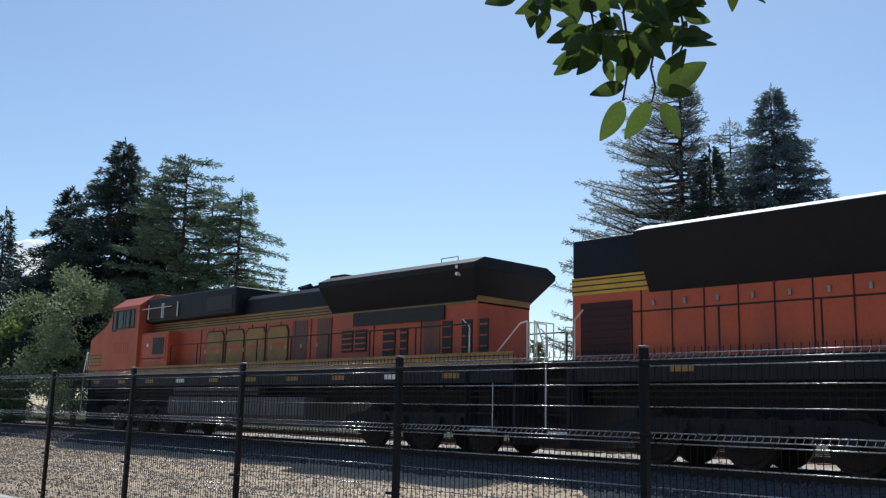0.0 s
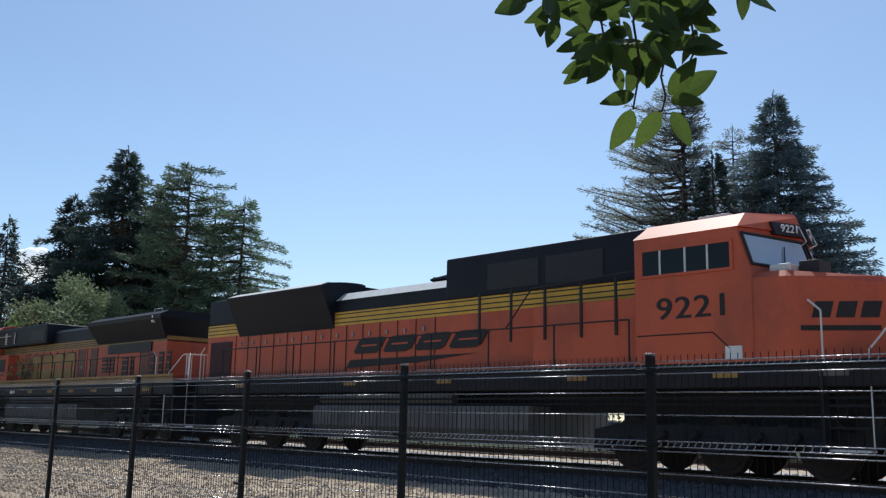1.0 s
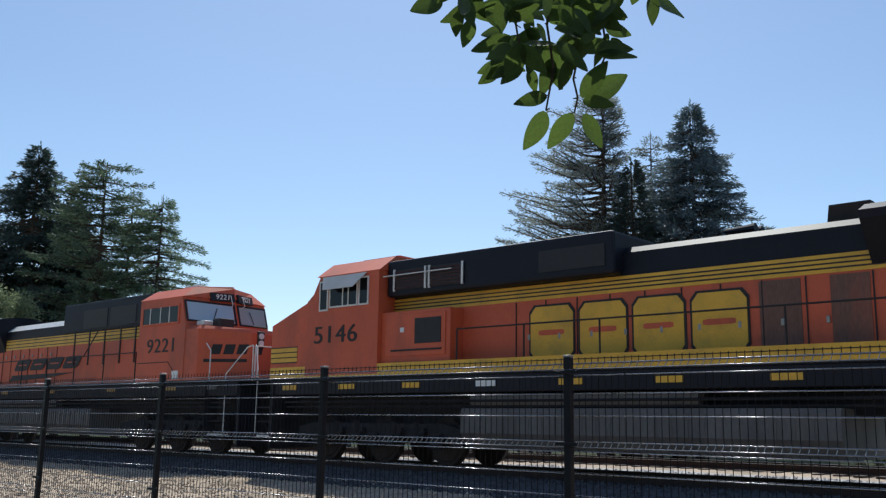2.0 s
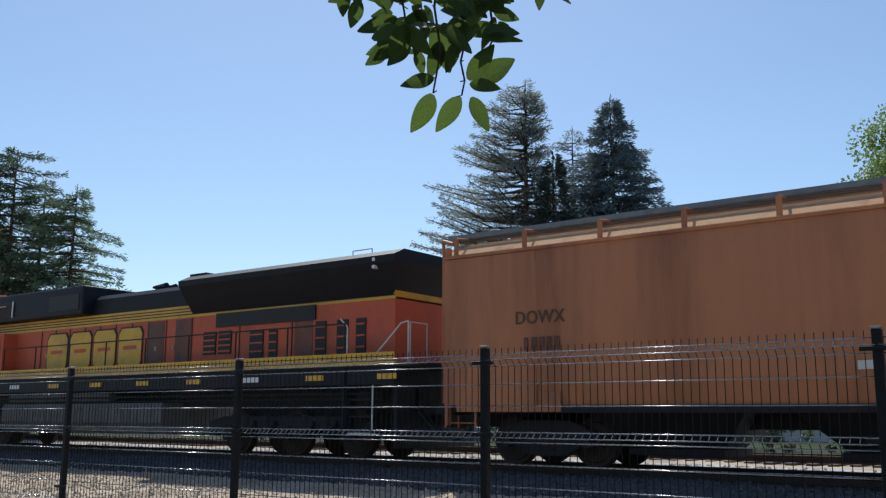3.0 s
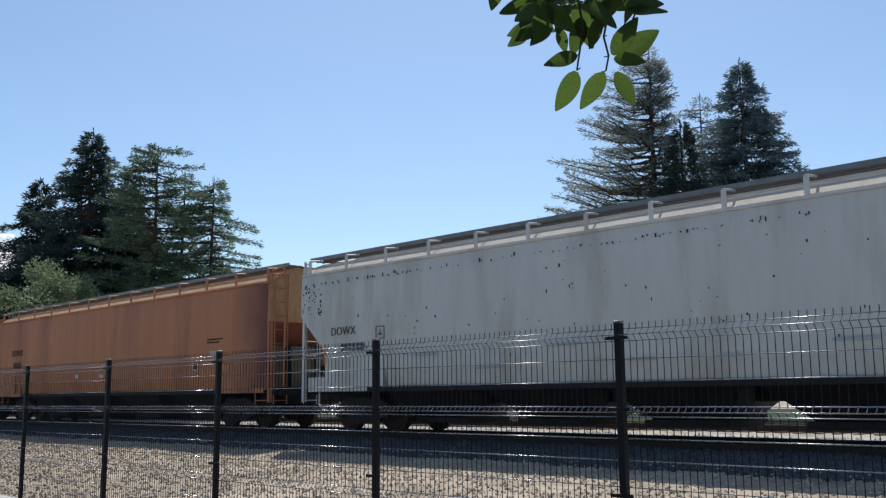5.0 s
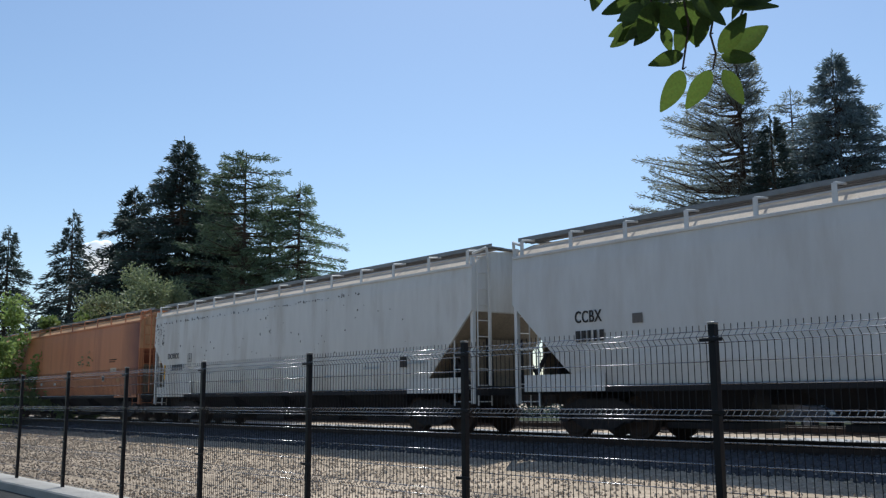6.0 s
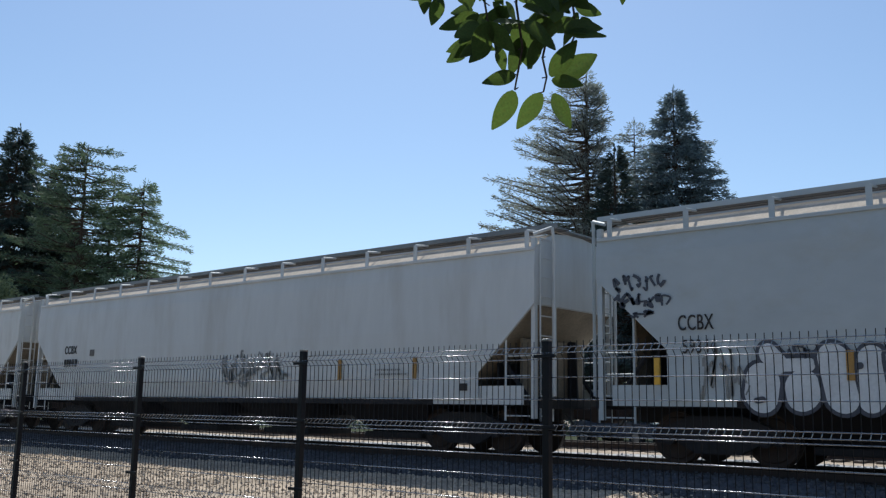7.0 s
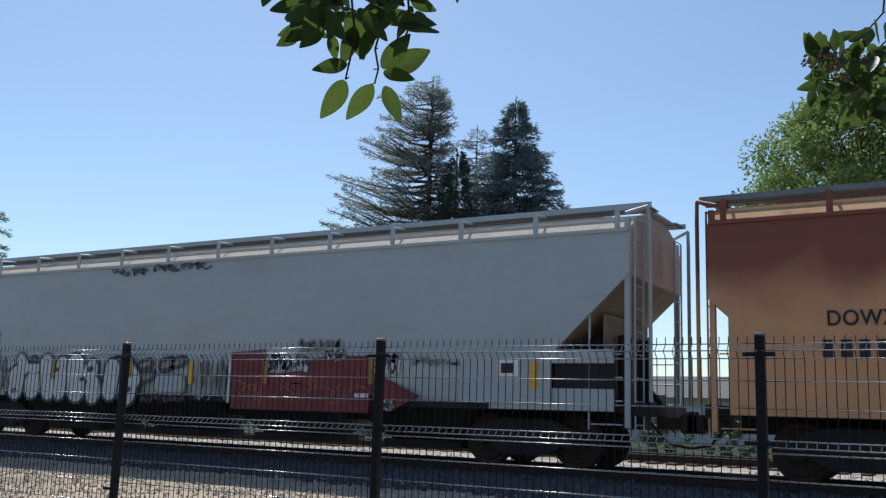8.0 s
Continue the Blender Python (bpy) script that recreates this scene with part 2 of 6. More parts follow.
def rust_blend(name, color, rust, axis, lo, hi, patch):
    """Paint that turns to rust along one axis of its thing, with an uneven front."""
    m = material(name, color, 0.6, vary=0.12, scale=0.7, fine=4, bump=0.02, stretch=(1, 1, 0.12))
    n, l = m.node_tree.nodes, m.node_tree.links
    b = n["Principled BSDF"]
    paint = b.inputs["Base Color"].links[0].from_socket
    co, sep, tex = n.new("ShaderNodeTexCoord"), n.new("ShaderNodeSeparateXYZ"), n.new("ShaderNodeTexNoise")
    tex.inputs["Scale"].default_value, tex.inputs["Detail"].default_value = 0.9, 3
    l.new(co.outputs["Object"], sep.inputs[0])
    l.new(co.outputs["Object"], tex.inputs["Vector"])
    shift = n.new("ShaderNodeMath")
    shift.operation = 'MULTIPLY_ADD'
    shift.inputs[1].default_value = patch
    l.new(tex.outputs[0], shift.inputs[0])
    l.new(sep.outputs[axis], shift.inputs[2])
    ramp, mix = n.new("ShaderNodeMapRange"), n.new("ShaderNodeMix")
    ramp.inputs[1].default_value, ramp.inputs[2].default_value = lo + patch / 2, hi + patch / 2
    l.new(shift.outputs[0], ramp.inputs[0])
    mix.data_type = 'RGBA'
    mix.inputs[7].default_value = (*rust, 1)
    l.new(ramp.outputs[0], mix.inputs[0])
    l.new(paint, mix.inputs[6])
    l.new(mix.outputs[2], b.inputs["Base Color"])
    return m


M["rust_blend"] = rust_blend("rust_darkened_tan_paint", (0.47, 0.182, 0.078), (0.15, 0.04, 0.025), 0, 18.6, 20.3, 1.1)
M["hopper_brown"] = rust_blend("tan_paint_rusting_from_the_roof", (0.56, 0.30, 0.155), (0.20, 0.062, 0.04), 2, 2.55, 3.55, 1.6)


# ---- mesh helpers ----
def finish(name, bm, mat, smooth=False):
    me = bpy.data.meshes.new(name)
    bmesh.ops.recalc_face_normals(bm, faces=bm.faces[:])
    bm.to_mesh(me)
    bm.free()
    me.materials.append(M[mat])
    if smooth:
        for p in me.polygons:
            p.use_smooth = True
    return me


def part(name, bm, mat, parent, label="", smooth=False, at=None):
    """One mesh object under a thing or under a part."""
    ob = new(name, finish(name, bm, mat, smooth))
    ob.parent = parent
    if at is not None:
        ob.matrix_basis = at
    if label:
        ob["label"] = label
    return ob


def thing(name, label, category, group="", kind=""):
    ob = new(name)
    ob.empty_display_size = 0.3
    return tagged(ob, label, category, group, kind)


def box(bm, x0, x1, y0, y1, z0, z1, bevel=0.0):
    v = bmesh.ops.create_cube(bm, size=1.0)["verts"]
    bmesh.ops.scale(bm, vec=(x1 - x0, y1 - y0, z1 - z0), verts=v)
    bmesh.ops.translate(bm, vec=((x0 + x1) / 2, (y0 + y1) / 2, (z0 + z1) / 2), verts=v)
    if bevel:
        edges = list({e for q in v for e in q.link_edges})
        bmesh.ops.bevel(bm, geom=edges, offset=bevel, segments=2, affect='EDGES', profile=0.5)
    return bm


def boxed(*a, **k):
    return box(bmesh.new(), *a, **k)


def rod(bm, p, q, r, sides=8, r2=None, caps=True):
    p, q = Vector(p), Vector(q)
    d = q - p
    m = Matrix.Translation((p + q) / 2) @ d.to_track_quat('Z', 'Y').to_matrix().to_4x4()
    bmesh.ops.create_cone(bm, cap_ends=caps, segments=sides, radius1=r, radius2=r if r2 is None else r2, depth=d.length, matrix=m)
    return bm


def tube(bm, pts, r, sides=8):
    for a, b in zip(pts, pts[1:]):
        rod(bm, a, b, r, sides)
    return bm


def prism(bm, outline, axis, a, b):
    """A closed outline of two coordinates, drawn out along x (outline y, z) or y (outline x, z)."""
    def at(u, v, w):
        return (w, u, v) if axis == "x" else (u, w, v)
    lo = [bm.verts.new(at(u, v, a)) for u, v in outline]
    hi = [bm.verts.new(at(u, v, b)) for u, v in outline]
    bm.faces.new(lo)
    bm.faces.new(hi)
    k = len(outline)
    for i in range(k):
        bm.faces.new((lo[i], lo[(i + 1) % k], hi[(i + 1) % k], hi[i]))
    return bm


def loft(bm, rings):
    """Closed rings of points joined one above the other, with capped ends."""
    rows = [[bm.verts.new(p) for p in ring] for ring in rings]
    for a, b in zip(rows, rows[1:]):
        for i in range(len(a)):
            bm.faces.new((a[i], a[(i + 1) % len(a)], b[(i + 1) % len(a)], b[i]))
    bm.faces.new(rows[0])
    bm.faces.new(rows[-1])
    return bm


def slab(bm, corners, off):
    """A flat plate between its corners and the same corners moved by off."""
    return loft(bm, [[Vector(c) for c in corners], [Vector(c) + Vector(off) for c in corners]])


def text_mesh(name, body, height, mat, depth=0.012, squeeze=1.0, bold=0.018, heavy=False):
    cu = bpy.data.curves.new(name, 'FONT')
    cu.body, cu.size, cu.extrude, cu.align_x = body, height / 0.72, depth / 2, 'CENTER'
    cu.offset = height * bold
    cu.space_character = 1.08
    tmp = bpy.data.objects.new(name, cu)
    scene.collection.objects.link(tmp)
    me = bpy.data.meshes.new_from_object(tmp.evaluated_get(bpy.context.evaluated_depsgraph_get()))
    bpy.data.objects.remove(tmp)
    me.transform(Matrix.Diagonal((squeeze, 1, 1, 1)))
    if heavy:
        both = bmesh.new()
        both.from_mesh(me)
        me.transform(Matrix.Translation((height * 0.05, 0, 0.002)))
        both.from_mesh(me)
        both.to_mesh(me)
        both.free()
    me.materials.clear()
    me.materials.append(M[mat])
    return me


def lettering(name, body, height, mat, parent, x, y, z, squeeze=1.0, label="", bold=0.018, heavy=False):
    """Writing on the side that faces -y, its baseline's middle at x, z."""
    ob = new(name, text_mesh(name, body, height, mat, squeeze=squeeze, bold=bold, heavy=heavy))
    ob.parent = parent
    ob.matrix_basis = pose(x, y, z, 90, 0, 0)
    if label:
        ob["label"] = label
    return ob


def writing_bars(parent, x, y, z, width, height, count, mat, rng):
    """Unreadable characters as upright bars."""
    step = width / count
    for i in range(count):
        w = step * rng.uniform(0.5, 0.72)
        x0 = x + i * step
        part("character_bar", boxed(x0, x0 + w, y - 0.008, y, z, z + height), mat, parent)

# ---- ground, kerb, tracks ----
RAIL_TOP, TRACK_Y = 0.72, 17.05


def level(x, y):
    """Height of the ground sheet across the line."""
    steps = [(-400, 0.0), (4.6, 0.02), (5.3, 0.10), (5.6, 0.17), (9, 0.16), (13, 0.22), (14.6, 0.30), (15.4, 0.50), (15.9, 0.53), (18.2, 0.53), (18.9, 0.45),
             (20.0, 0.40), (24.5, 0.48), (28.0, 0.50), (29.5, 0.30), (40, 0.25), (2500, 0.2)]
    z = np.interp(y, [s[0] for s in steps], [s[1] for s in steps])
    if 5.6 < y < 40 and -90 < x < 60:
        z += 0.05 * noise.noise((x * 0.35, y * 0.5, 3)) + 0.02 * noise.noise((x * 2.1, y * 2.1, 1))
    return float(z)


def spaced(*runs):
    out = []
    for a, b, d in runs:
        out += list(np.arange(a, b, d))
    return out + [runs[-1][1]]


def ground():
    xs = spaced((-2500, -300, 550), (-300, -90, 30), (-90, -40, 1.5), (-40, 12, 0.35), (12, 60, 4), (60, 300, 60), (300, 2500, 550))
    ys = spaced((-600, -60, 180), (-60, 0, 10), (0, 5, 1), (5, 26, 0.3), (26, 60, 3), (60, 300, 60), (300, 3000, 675))
    verts = [(x, y, level(x, y)) for y in ys for x in xs]
    w = len(xs)
    faces = [(j * w + i, j * w + i + 1, (j + 1) * w + i + 1, (j + 1) * w + i) for j in range(len(ys) - 1) for i in range(w - 1)]
    me = bpy.data.meshes.new("ground")
    me.from_pydata(verts, [], faces)
    me.materials.append(M["gravel"])
    for p in me.polygons:
        p.use_smooth = True
    tagged(new("ground", me), "dusty brown gravel ground beside the railway", "ground", kind="structure")


ground()


def kerb():
    bm = bmesh.new()
    prism(bm, [(4.86, -0.1), (4.86, 0.22), (4.88, 0.244), (5.40, 0.244), (5.42, 0.22), (5.42, -0.1)], "x", -70, 25)
    tagged(new("kerb", finish("kerb", bm, "concrete")), "pale concrete kerb under the wire fence", "kerb", kind="structure")
    bm = boxed(-70, 25, -12, 4.86, -0.1, 0.10)
    tagged(new("pavement", finish("pavement", bm, "asphalt")), "dark asphalt pavement in front of the fence", "pavement", kind="structure")


kerb()


def rail_profile(y):
    h = [(-0.07, -0.18), (0.07, -0.18), (0.07, -0.165), (0.012, -0.145), (0.012, -0.05), (0.036, -0.035), (0.036, -0.006), (0.028, 0.0)]
    return [(y + a, b) for a, b in h] + [(y - a, b) for a, b in reversed(h[2:])]


def track(name, yc, top, label):
    t = thing(name, label, "railway track", kind="structure")
    for s in (-0.7525, 0.7525):
        bm = bmesh.new()
        prism(bm, [(a, b + top) for a, b in rail_profile(yc + s)], "x", -220, 120)
        part("rail", bm, "rust", t)
        bm = boxed(-220, 120, yc + s - 0.024, yc + s + 0.024, top - 0.002, top + 0.003)
        part("rail_head", bm, "steel", t, "shiny worn running surface")
    tie = finish("tie", boxed(-0.115, 0.115, -1.3, 1.3, -0.16, 0, bevel=0.012), "tie")
    rng = random.Random(3)
    n = 0
    x = -85.0
    while x < 35:
        o = new("tie", tie)
        o.parent = t
        o.matrix_basis = pose(x, yc + rng.uniform(-.03, .03), top - 0.18, 0, 0, rng.uniform(-1, 1))
        x += 0.53
    return t


track("main_track", TRACK_Y, RAIL_TOP, "steel rails on dark timber ties in grey ballast")
track("far_track", 26.3, 0.71, "empty second track with shiny steel rails")


def stones(name, mat, count, area, size, label, seed):
    """Loose stones in one mesh."""
    rng = np.random.default_rng(seed)
    base = [Vector(v) for v in ((1, 0, 0), (-1, 0, 0), (0, 1, 0), (0, -1, 0), (0, 0, 1), (0, 0, -1))]
    tri = [(0, 2, 4), (2, 1, 4), (1, 3, 4), (3, 0, 4), (2, 0, 5), (1, 2, 5), (3, 1, 5), (0, 3, 5)]
    verts, faces = [], []
    for k in range(count):
        x, y = area(rng)
        s = rng.uniform(*size)
        r = Euler(rng.uniform(0, 6.28, 3)).to_matrix()
        z = level(x, y) + s * 0.25
        for b in base:
            p = r @ Vector((b.x * s * rng.uniform(.7, 1.2), b.y * s * rng.uniform(.6, 1), b.z * s * rng.uniform(.5, .9)))
            verts.append((x + p.x, y + p.y, z + p.z))
        faces += [tuple(6 * k + i for i in t) for t in tri]
    me = bpy.data.meshes.new(name)
    me.from_pydata(verts, [], faces)
    me.materials.append(M[mat])
    tagged(new(name, me), label, "gravel", kind="stuff")


stones("gravel_stones", "stone", 26000, lambda r: (r.uniform(-46, 8), r.uniform(5.5, 14.8)), (0.015, 0.045), "loose brown and grey gravel stones", 1)
# these near stones have the train's shadow in their colour
stones("ballast_stones", "near_ballast", 20000, lambda r: (r.uniform(-60, 10), r.uniform(14.3, 16.4)), (0.025, 0.06), "near shoulder ballast stones, coloured darker for the train shadow", 2)
stones("ballast_stones", "ballast", 20000, lambda r: (r.uniform(-70, 10), r.uniform(16.3, 23.5)), (0.025, 0.06), "pale grey ballast stones between and beyond the rails", 4)


def ballast_bed(name, y0, y1, mat, label):
    """A bed of finer stone that lies over the ground sheet."""
    xs = spaced((-220, -70, 10), (-70, 12, 0.5), (12, 120, 10))
    ys = spaced((y0, y1, 0.25))
    edge = (y0, y1)
    verts = [(x, y + (0.08 * noise.noise((x, y, 9)) if y in edge else 0), level(x, y) + (0.012 if y not in edge else -0.02)) for y in ys for x in xs]
    w = len(xs)
    faces = [(j * w + i, j * w + i + 1, (j + 1) * w + i + 1, (j + 1) * w + i) for j in range(len(ys) - 1) for i in range(w - 1)]
    me = bpy.data.meshes.new(name)
    me.from_pydata(verts, [], faces)
    me.materials.append(M[mat])
    tagged(new(name, me), label, "ballast", kind="structure")


# the near bed is darkened by colour for the train's shadow
ballast_bed("ballast_bed", 14.35, 16.25, "near_ballast", "ballast shoulder beside the rail, coloured darker for the train shadow")
ballast_bed("ballast_bed", 16.25, 24.0, "ballast", "pale ballast bed of the tracks")


# ---- fence ----
def fence():
    P0, STEP, Y, TOP, FOOT = -3.537, 2.44, 5.243, 2.077, 0.244
    f = thing("wire_fence", "black welded wire mesh fence with square posts on a kerb", "fence")
    post = finish("post", boxed(-0.025, 0.025, -0.025, 0.025, FOOT, TOP - 0.012, bevel=0.004), "fence")
    cap = finish("post_cap", boxed(-0.027, 0.027, -0.027, 0.027, TOP - 0.012, TOP + 0.004, bevel=0.004), "steel")
    clamp = finish("clamp_bar", boxed(-0.085, 0.085, -0.040, -0.026, -0.012, 0.012, bevel=0.003), "fence")
    # one panel: upright wires that fold towards the camera at two heights
    folds = [(0.27, 0), (0.785, 0), (0.81, -0.025), (0.835, 0), (1.45, 0), (1.48, -0.035), (1.515, 0), (1.945, 0), (1.985, -0.04), (2.025, 0), (2.065, 0)]
    count, r = 48, 0.0021

    def upright(bm, x):
        rings = [[bm.verts.new((x + a, d + b, z)) for a, b in ((-r, -r), (r, -r), (r, r), (-r, r))] for z, d in folds]
        for (a, b), (p, q) in zip(zip(rings, rings[1:]), zip(folds, folds[1:])):
            for k in range(4):
                # only fold faces turned up to the sun get the bright glint metal
                bm.faces.new((a[k], a[(k + 1) % 4], b[(k + 1) % 4], b[k])).material_index = 1 if p[1] < q[1] else 0

    places = [-STEP / 2 + 0.02 + (STEP - 0.04) * i / count for i in range(count + 1)]
    one = bmesh.new()
    upright(one, 0)
    single = finish("upright_wire", one, "wire_dark", smooth=True)
    many = bmesh.new()
    for x in places:
        upright(many, x)
    uprights = finish("fence_mesh", many, "wire_dark", smooth=True)
    for me in (single, uprights):
        me.materials.append(M["wire"])
    crossings = ((0.30, 0), (0.45, 0), (0.60, 0), (0.78, 0), (0.84, 0), (1.0, 0), (1.17, 0), (1.31, 0), (1.45, 0), (1.48, -0.035), (1.515, 0), (1.68, 0), (1.825, 0), (1.945, 0), (1.985, -0.04), (2.025, 0))
    cross = finish("cross_wire", rod(bmesh.new(), (-STEP / 2 + 0.01, -0.004, 0), (STEP / 2 - 0.01, -0.004, 0), 0.0033, 8), "wire", smooth=True)
    for n in range(-5, 12):
        x = P0 - n * STEP
        for name, me in (("post", post), ("post_cap", cap)):
            o = new(name, me)
            o.parent, o.matrix_basis = f, pose(x, Y, 0)
        for z in (1.965, 1.50, 0.95, 0.42):
            o = new("clamp_bar", clamp)
            o.parent, o.matrix_basis = f, pose(x, Y, z)
        for z, d in crossings:
            o = new("cross_wire", cross)
            o.parent, o.matrix_basis = f, pose(x + STEP / 2, Y + 0.02 + d, z)
        if -1 <= n <= 4:
            for u in places:
                o = new("upright_wire", single)
                o.parent, o.matrix_basis = f, pose(x + STEP / 2 + u, Y + 0.02, 0)
        else:
            o = tagged(new("fence_mesh", uprights), kind="stuff")
            o.parent, o.matrix_basis = f, pose(x + STEP / 2, Y + 0.02, 0)



fence()

# ---- the train ----
SPEED = 15.6
MOVING = []    # things that roll: object, place of its middle at the start
WHEELS = []    # wheelsets: object, place on its vehicle, radius


def wheelset(parent, x, r, name="wheelset"):
    bm = bmesh.new()
    for s in (-1, 1):
        rod(bm, (0, s * 0.70, 0), (0, s * 0.83, 0), r, 28)
        rod(bm, (0, s * 0.67, 0), (0, s * 0.70, 0), r + 0.028, 28)
        rod(bm, (0, s * 0.83, 0), (0, s * 0.86, 0), r * 0.86, 20, r2=r * 0.8)
        rod(bm, (0, s * 0.86, 0), (0, s * 0.95, 0), 0.11, 12)
        for k in range(3):
            a = k * 2.094
            box(bm, math.cos(a) * 0.06 - 0.02, math.cos(a) * 0.06 + 0.02, s * 0.95 - 0.012, s * 0.95 + 0.012, math.sin(a) * 0.06 - 0.02, math.sin(a) * 0.06 + 0.02)
    rod(bm, (0, -0.7, 0), (0, 0.7, 0), 0.09, 12)
    o = part(name, bm, "rust", parent)
    o.matrix_basis = pose(x, 0, r)
    WHEELS.append((o, x, r))


def loco_bogie(parent, xc):
    bm = bmesh.new()
    for s in (-1, 1):
        prism(bm, [(xc - 2.75, 0.42), (xc - 2.75, 0.80), (xc - 2.2, 0.92), (xc + 2.2, 0.92), (xc + 2.75, 0.80), (xc + 2.75, 0.42), (xc + 2.5, 0.42), (xc + 2.2, 0.62),
                   (xc + 1.0, 0.62), (xc + 0.7, 0.45), (xc - 0.7, 0.45), (xc - 1.0, 0.62), (xc - 2.2, 0.62), (xc - 2.5, 0.42)], "y", s * 1.02, s * 1.17)
        for k in (-1, 0, 1):
            box(bm, xc + 2.0 * k - 0.17, xc + 2.0 * k + 0.17, s * 1.10, s * 1.24, 0.36, 0.70, bevel=0.03)
        for k in (-1.35, -0.65, 0.65, 1.35):
            rod(bm, (xc + k, s * 1.1, 0.62), (xc + k, s * 1.1, 0.96), 0.11, 10)
            rod(bm, (xc + k, s * 1.19, 0.50), (xc + k + 0.35, s * 1.22, 0.78), 0.06, 8)
    box(bm, xc - 2.4, xc + 2.4, -0.6, 0.6, 0.55, 1.2)
    part("bogie_frame", bm, "underframe", parent)
    for k in (-1, 0, 1):
        wheelset(parent, xc + 2.0 * k, 0.53)


def handrail(parent, x0, x1, y, z0, z1, posts, mat):
    bm = bmesh.new()
    rod(bm, (x0, y, z1), (x1, y, z1), 0.018, 8)
    for i in range(posts + 1):
        x = x0 + (x1 - x0) * i / posts
        rod(bm, (x, y, z0), (x, y, z1), 0.02, 8)
    part("handrail", bm, mat, parent)


def end_rails(parent, x, d, mat):
    """The bent grab rails, steps, pilot and coupler at one end; d: the way out of the vehicle."""
    pilot, x = x, x - 0.65
    for y in (-1.42, 1.42):
        part("grab_rail", tube(bmesh.new(), [(x - d * 1.5, y, 0.62), (x - d * 1.5, y, 2.9), (x - d * 1.72, y, 3.1)], 0.018), mat, parent, "pale bent grab rail")
        part("grab_rail", tube(bmesh.new(), [(x - d * 0.72, y, 0.62), (x - d * 0.72, y, 2.2), (x - d * 0.2, y * 0.78, 2.95), (x - d * 0.06, y * 0.72, 3.0), (x - d * 0.06, y * 0.72, 2.05)], 0.018), mat, parent, "pale bent grab rail")
        part("end_handrail", tube(bmesh.new(), [(x - d * 0.06, y * 0.67, 2.05), (x - d * 0.06, y * 0.67, 2.98), (x - d * 0.06, y * 0.25, 2.98), (x - d * 0.06, y * 0.25, 2.05)], 0.013), mat, parent)
    for s in (-1, 1):
        for i in range(4):
            z = 0.55 + 0.37 * i
            part("step", boxed(min(x - d * 1.45, x - d * 0.78), max(x - d * 1.45, x - d * 0.78), s * 1.42 - (0.1 if s > 0 else 0), s * 1.42 + (0.1 if s < 0 else 0) + 0.12, z - 0.02, z + 0.02), "rail_paint" if i == 0 else "underframe", parent)
        part("step_plate", boxed(min(x - d * 1.52, x - d * 1.48), max(x - d * 1.52, x - d * 1.48), s * 1.3 - 0.22, s * 1.3 + 0.22, 0.5, 1.95), "underframe", parent)
    x = pilot
    part("pilot_plate", boxed(min(x - d * 0.75, x - d * 0.66), max(x - d * 0.75, x - d * 0.66), -1.45, 1.45, 0.25, 1.95, bevel=0.02), "black", parent)
    bm = bmesh.new()
    box(bm, min(x - d * 0.7, x + d * 0.02), max(x - d * 0.7, x + d * 0.02), -0.12, 0.12, 0.72, 0.98, bevel=0.03)
    box(bm, min(x - d * 0.2, x + d * 0.12), max(x - d * 0.2, x + d * 0.12), -0.2, 0.2, 0.68, 1.02, bevel=0.06)
    part("coupler", bm, "rust", parent)
    bm = bmesh.new()
    for y in (-0.75, -0.55, 0.5, 0.7):
        tube(bm, [(x - d * 0.66, y, 1.1), (x - d * 0.35, y * 0.95, 0.75), (x - d * 0.05, y * 0.8, 0.55), (x + d * 0.08, y * 0.7, 0.5)], 0.025)
    part("air_hose", bm, "rubber", parent)


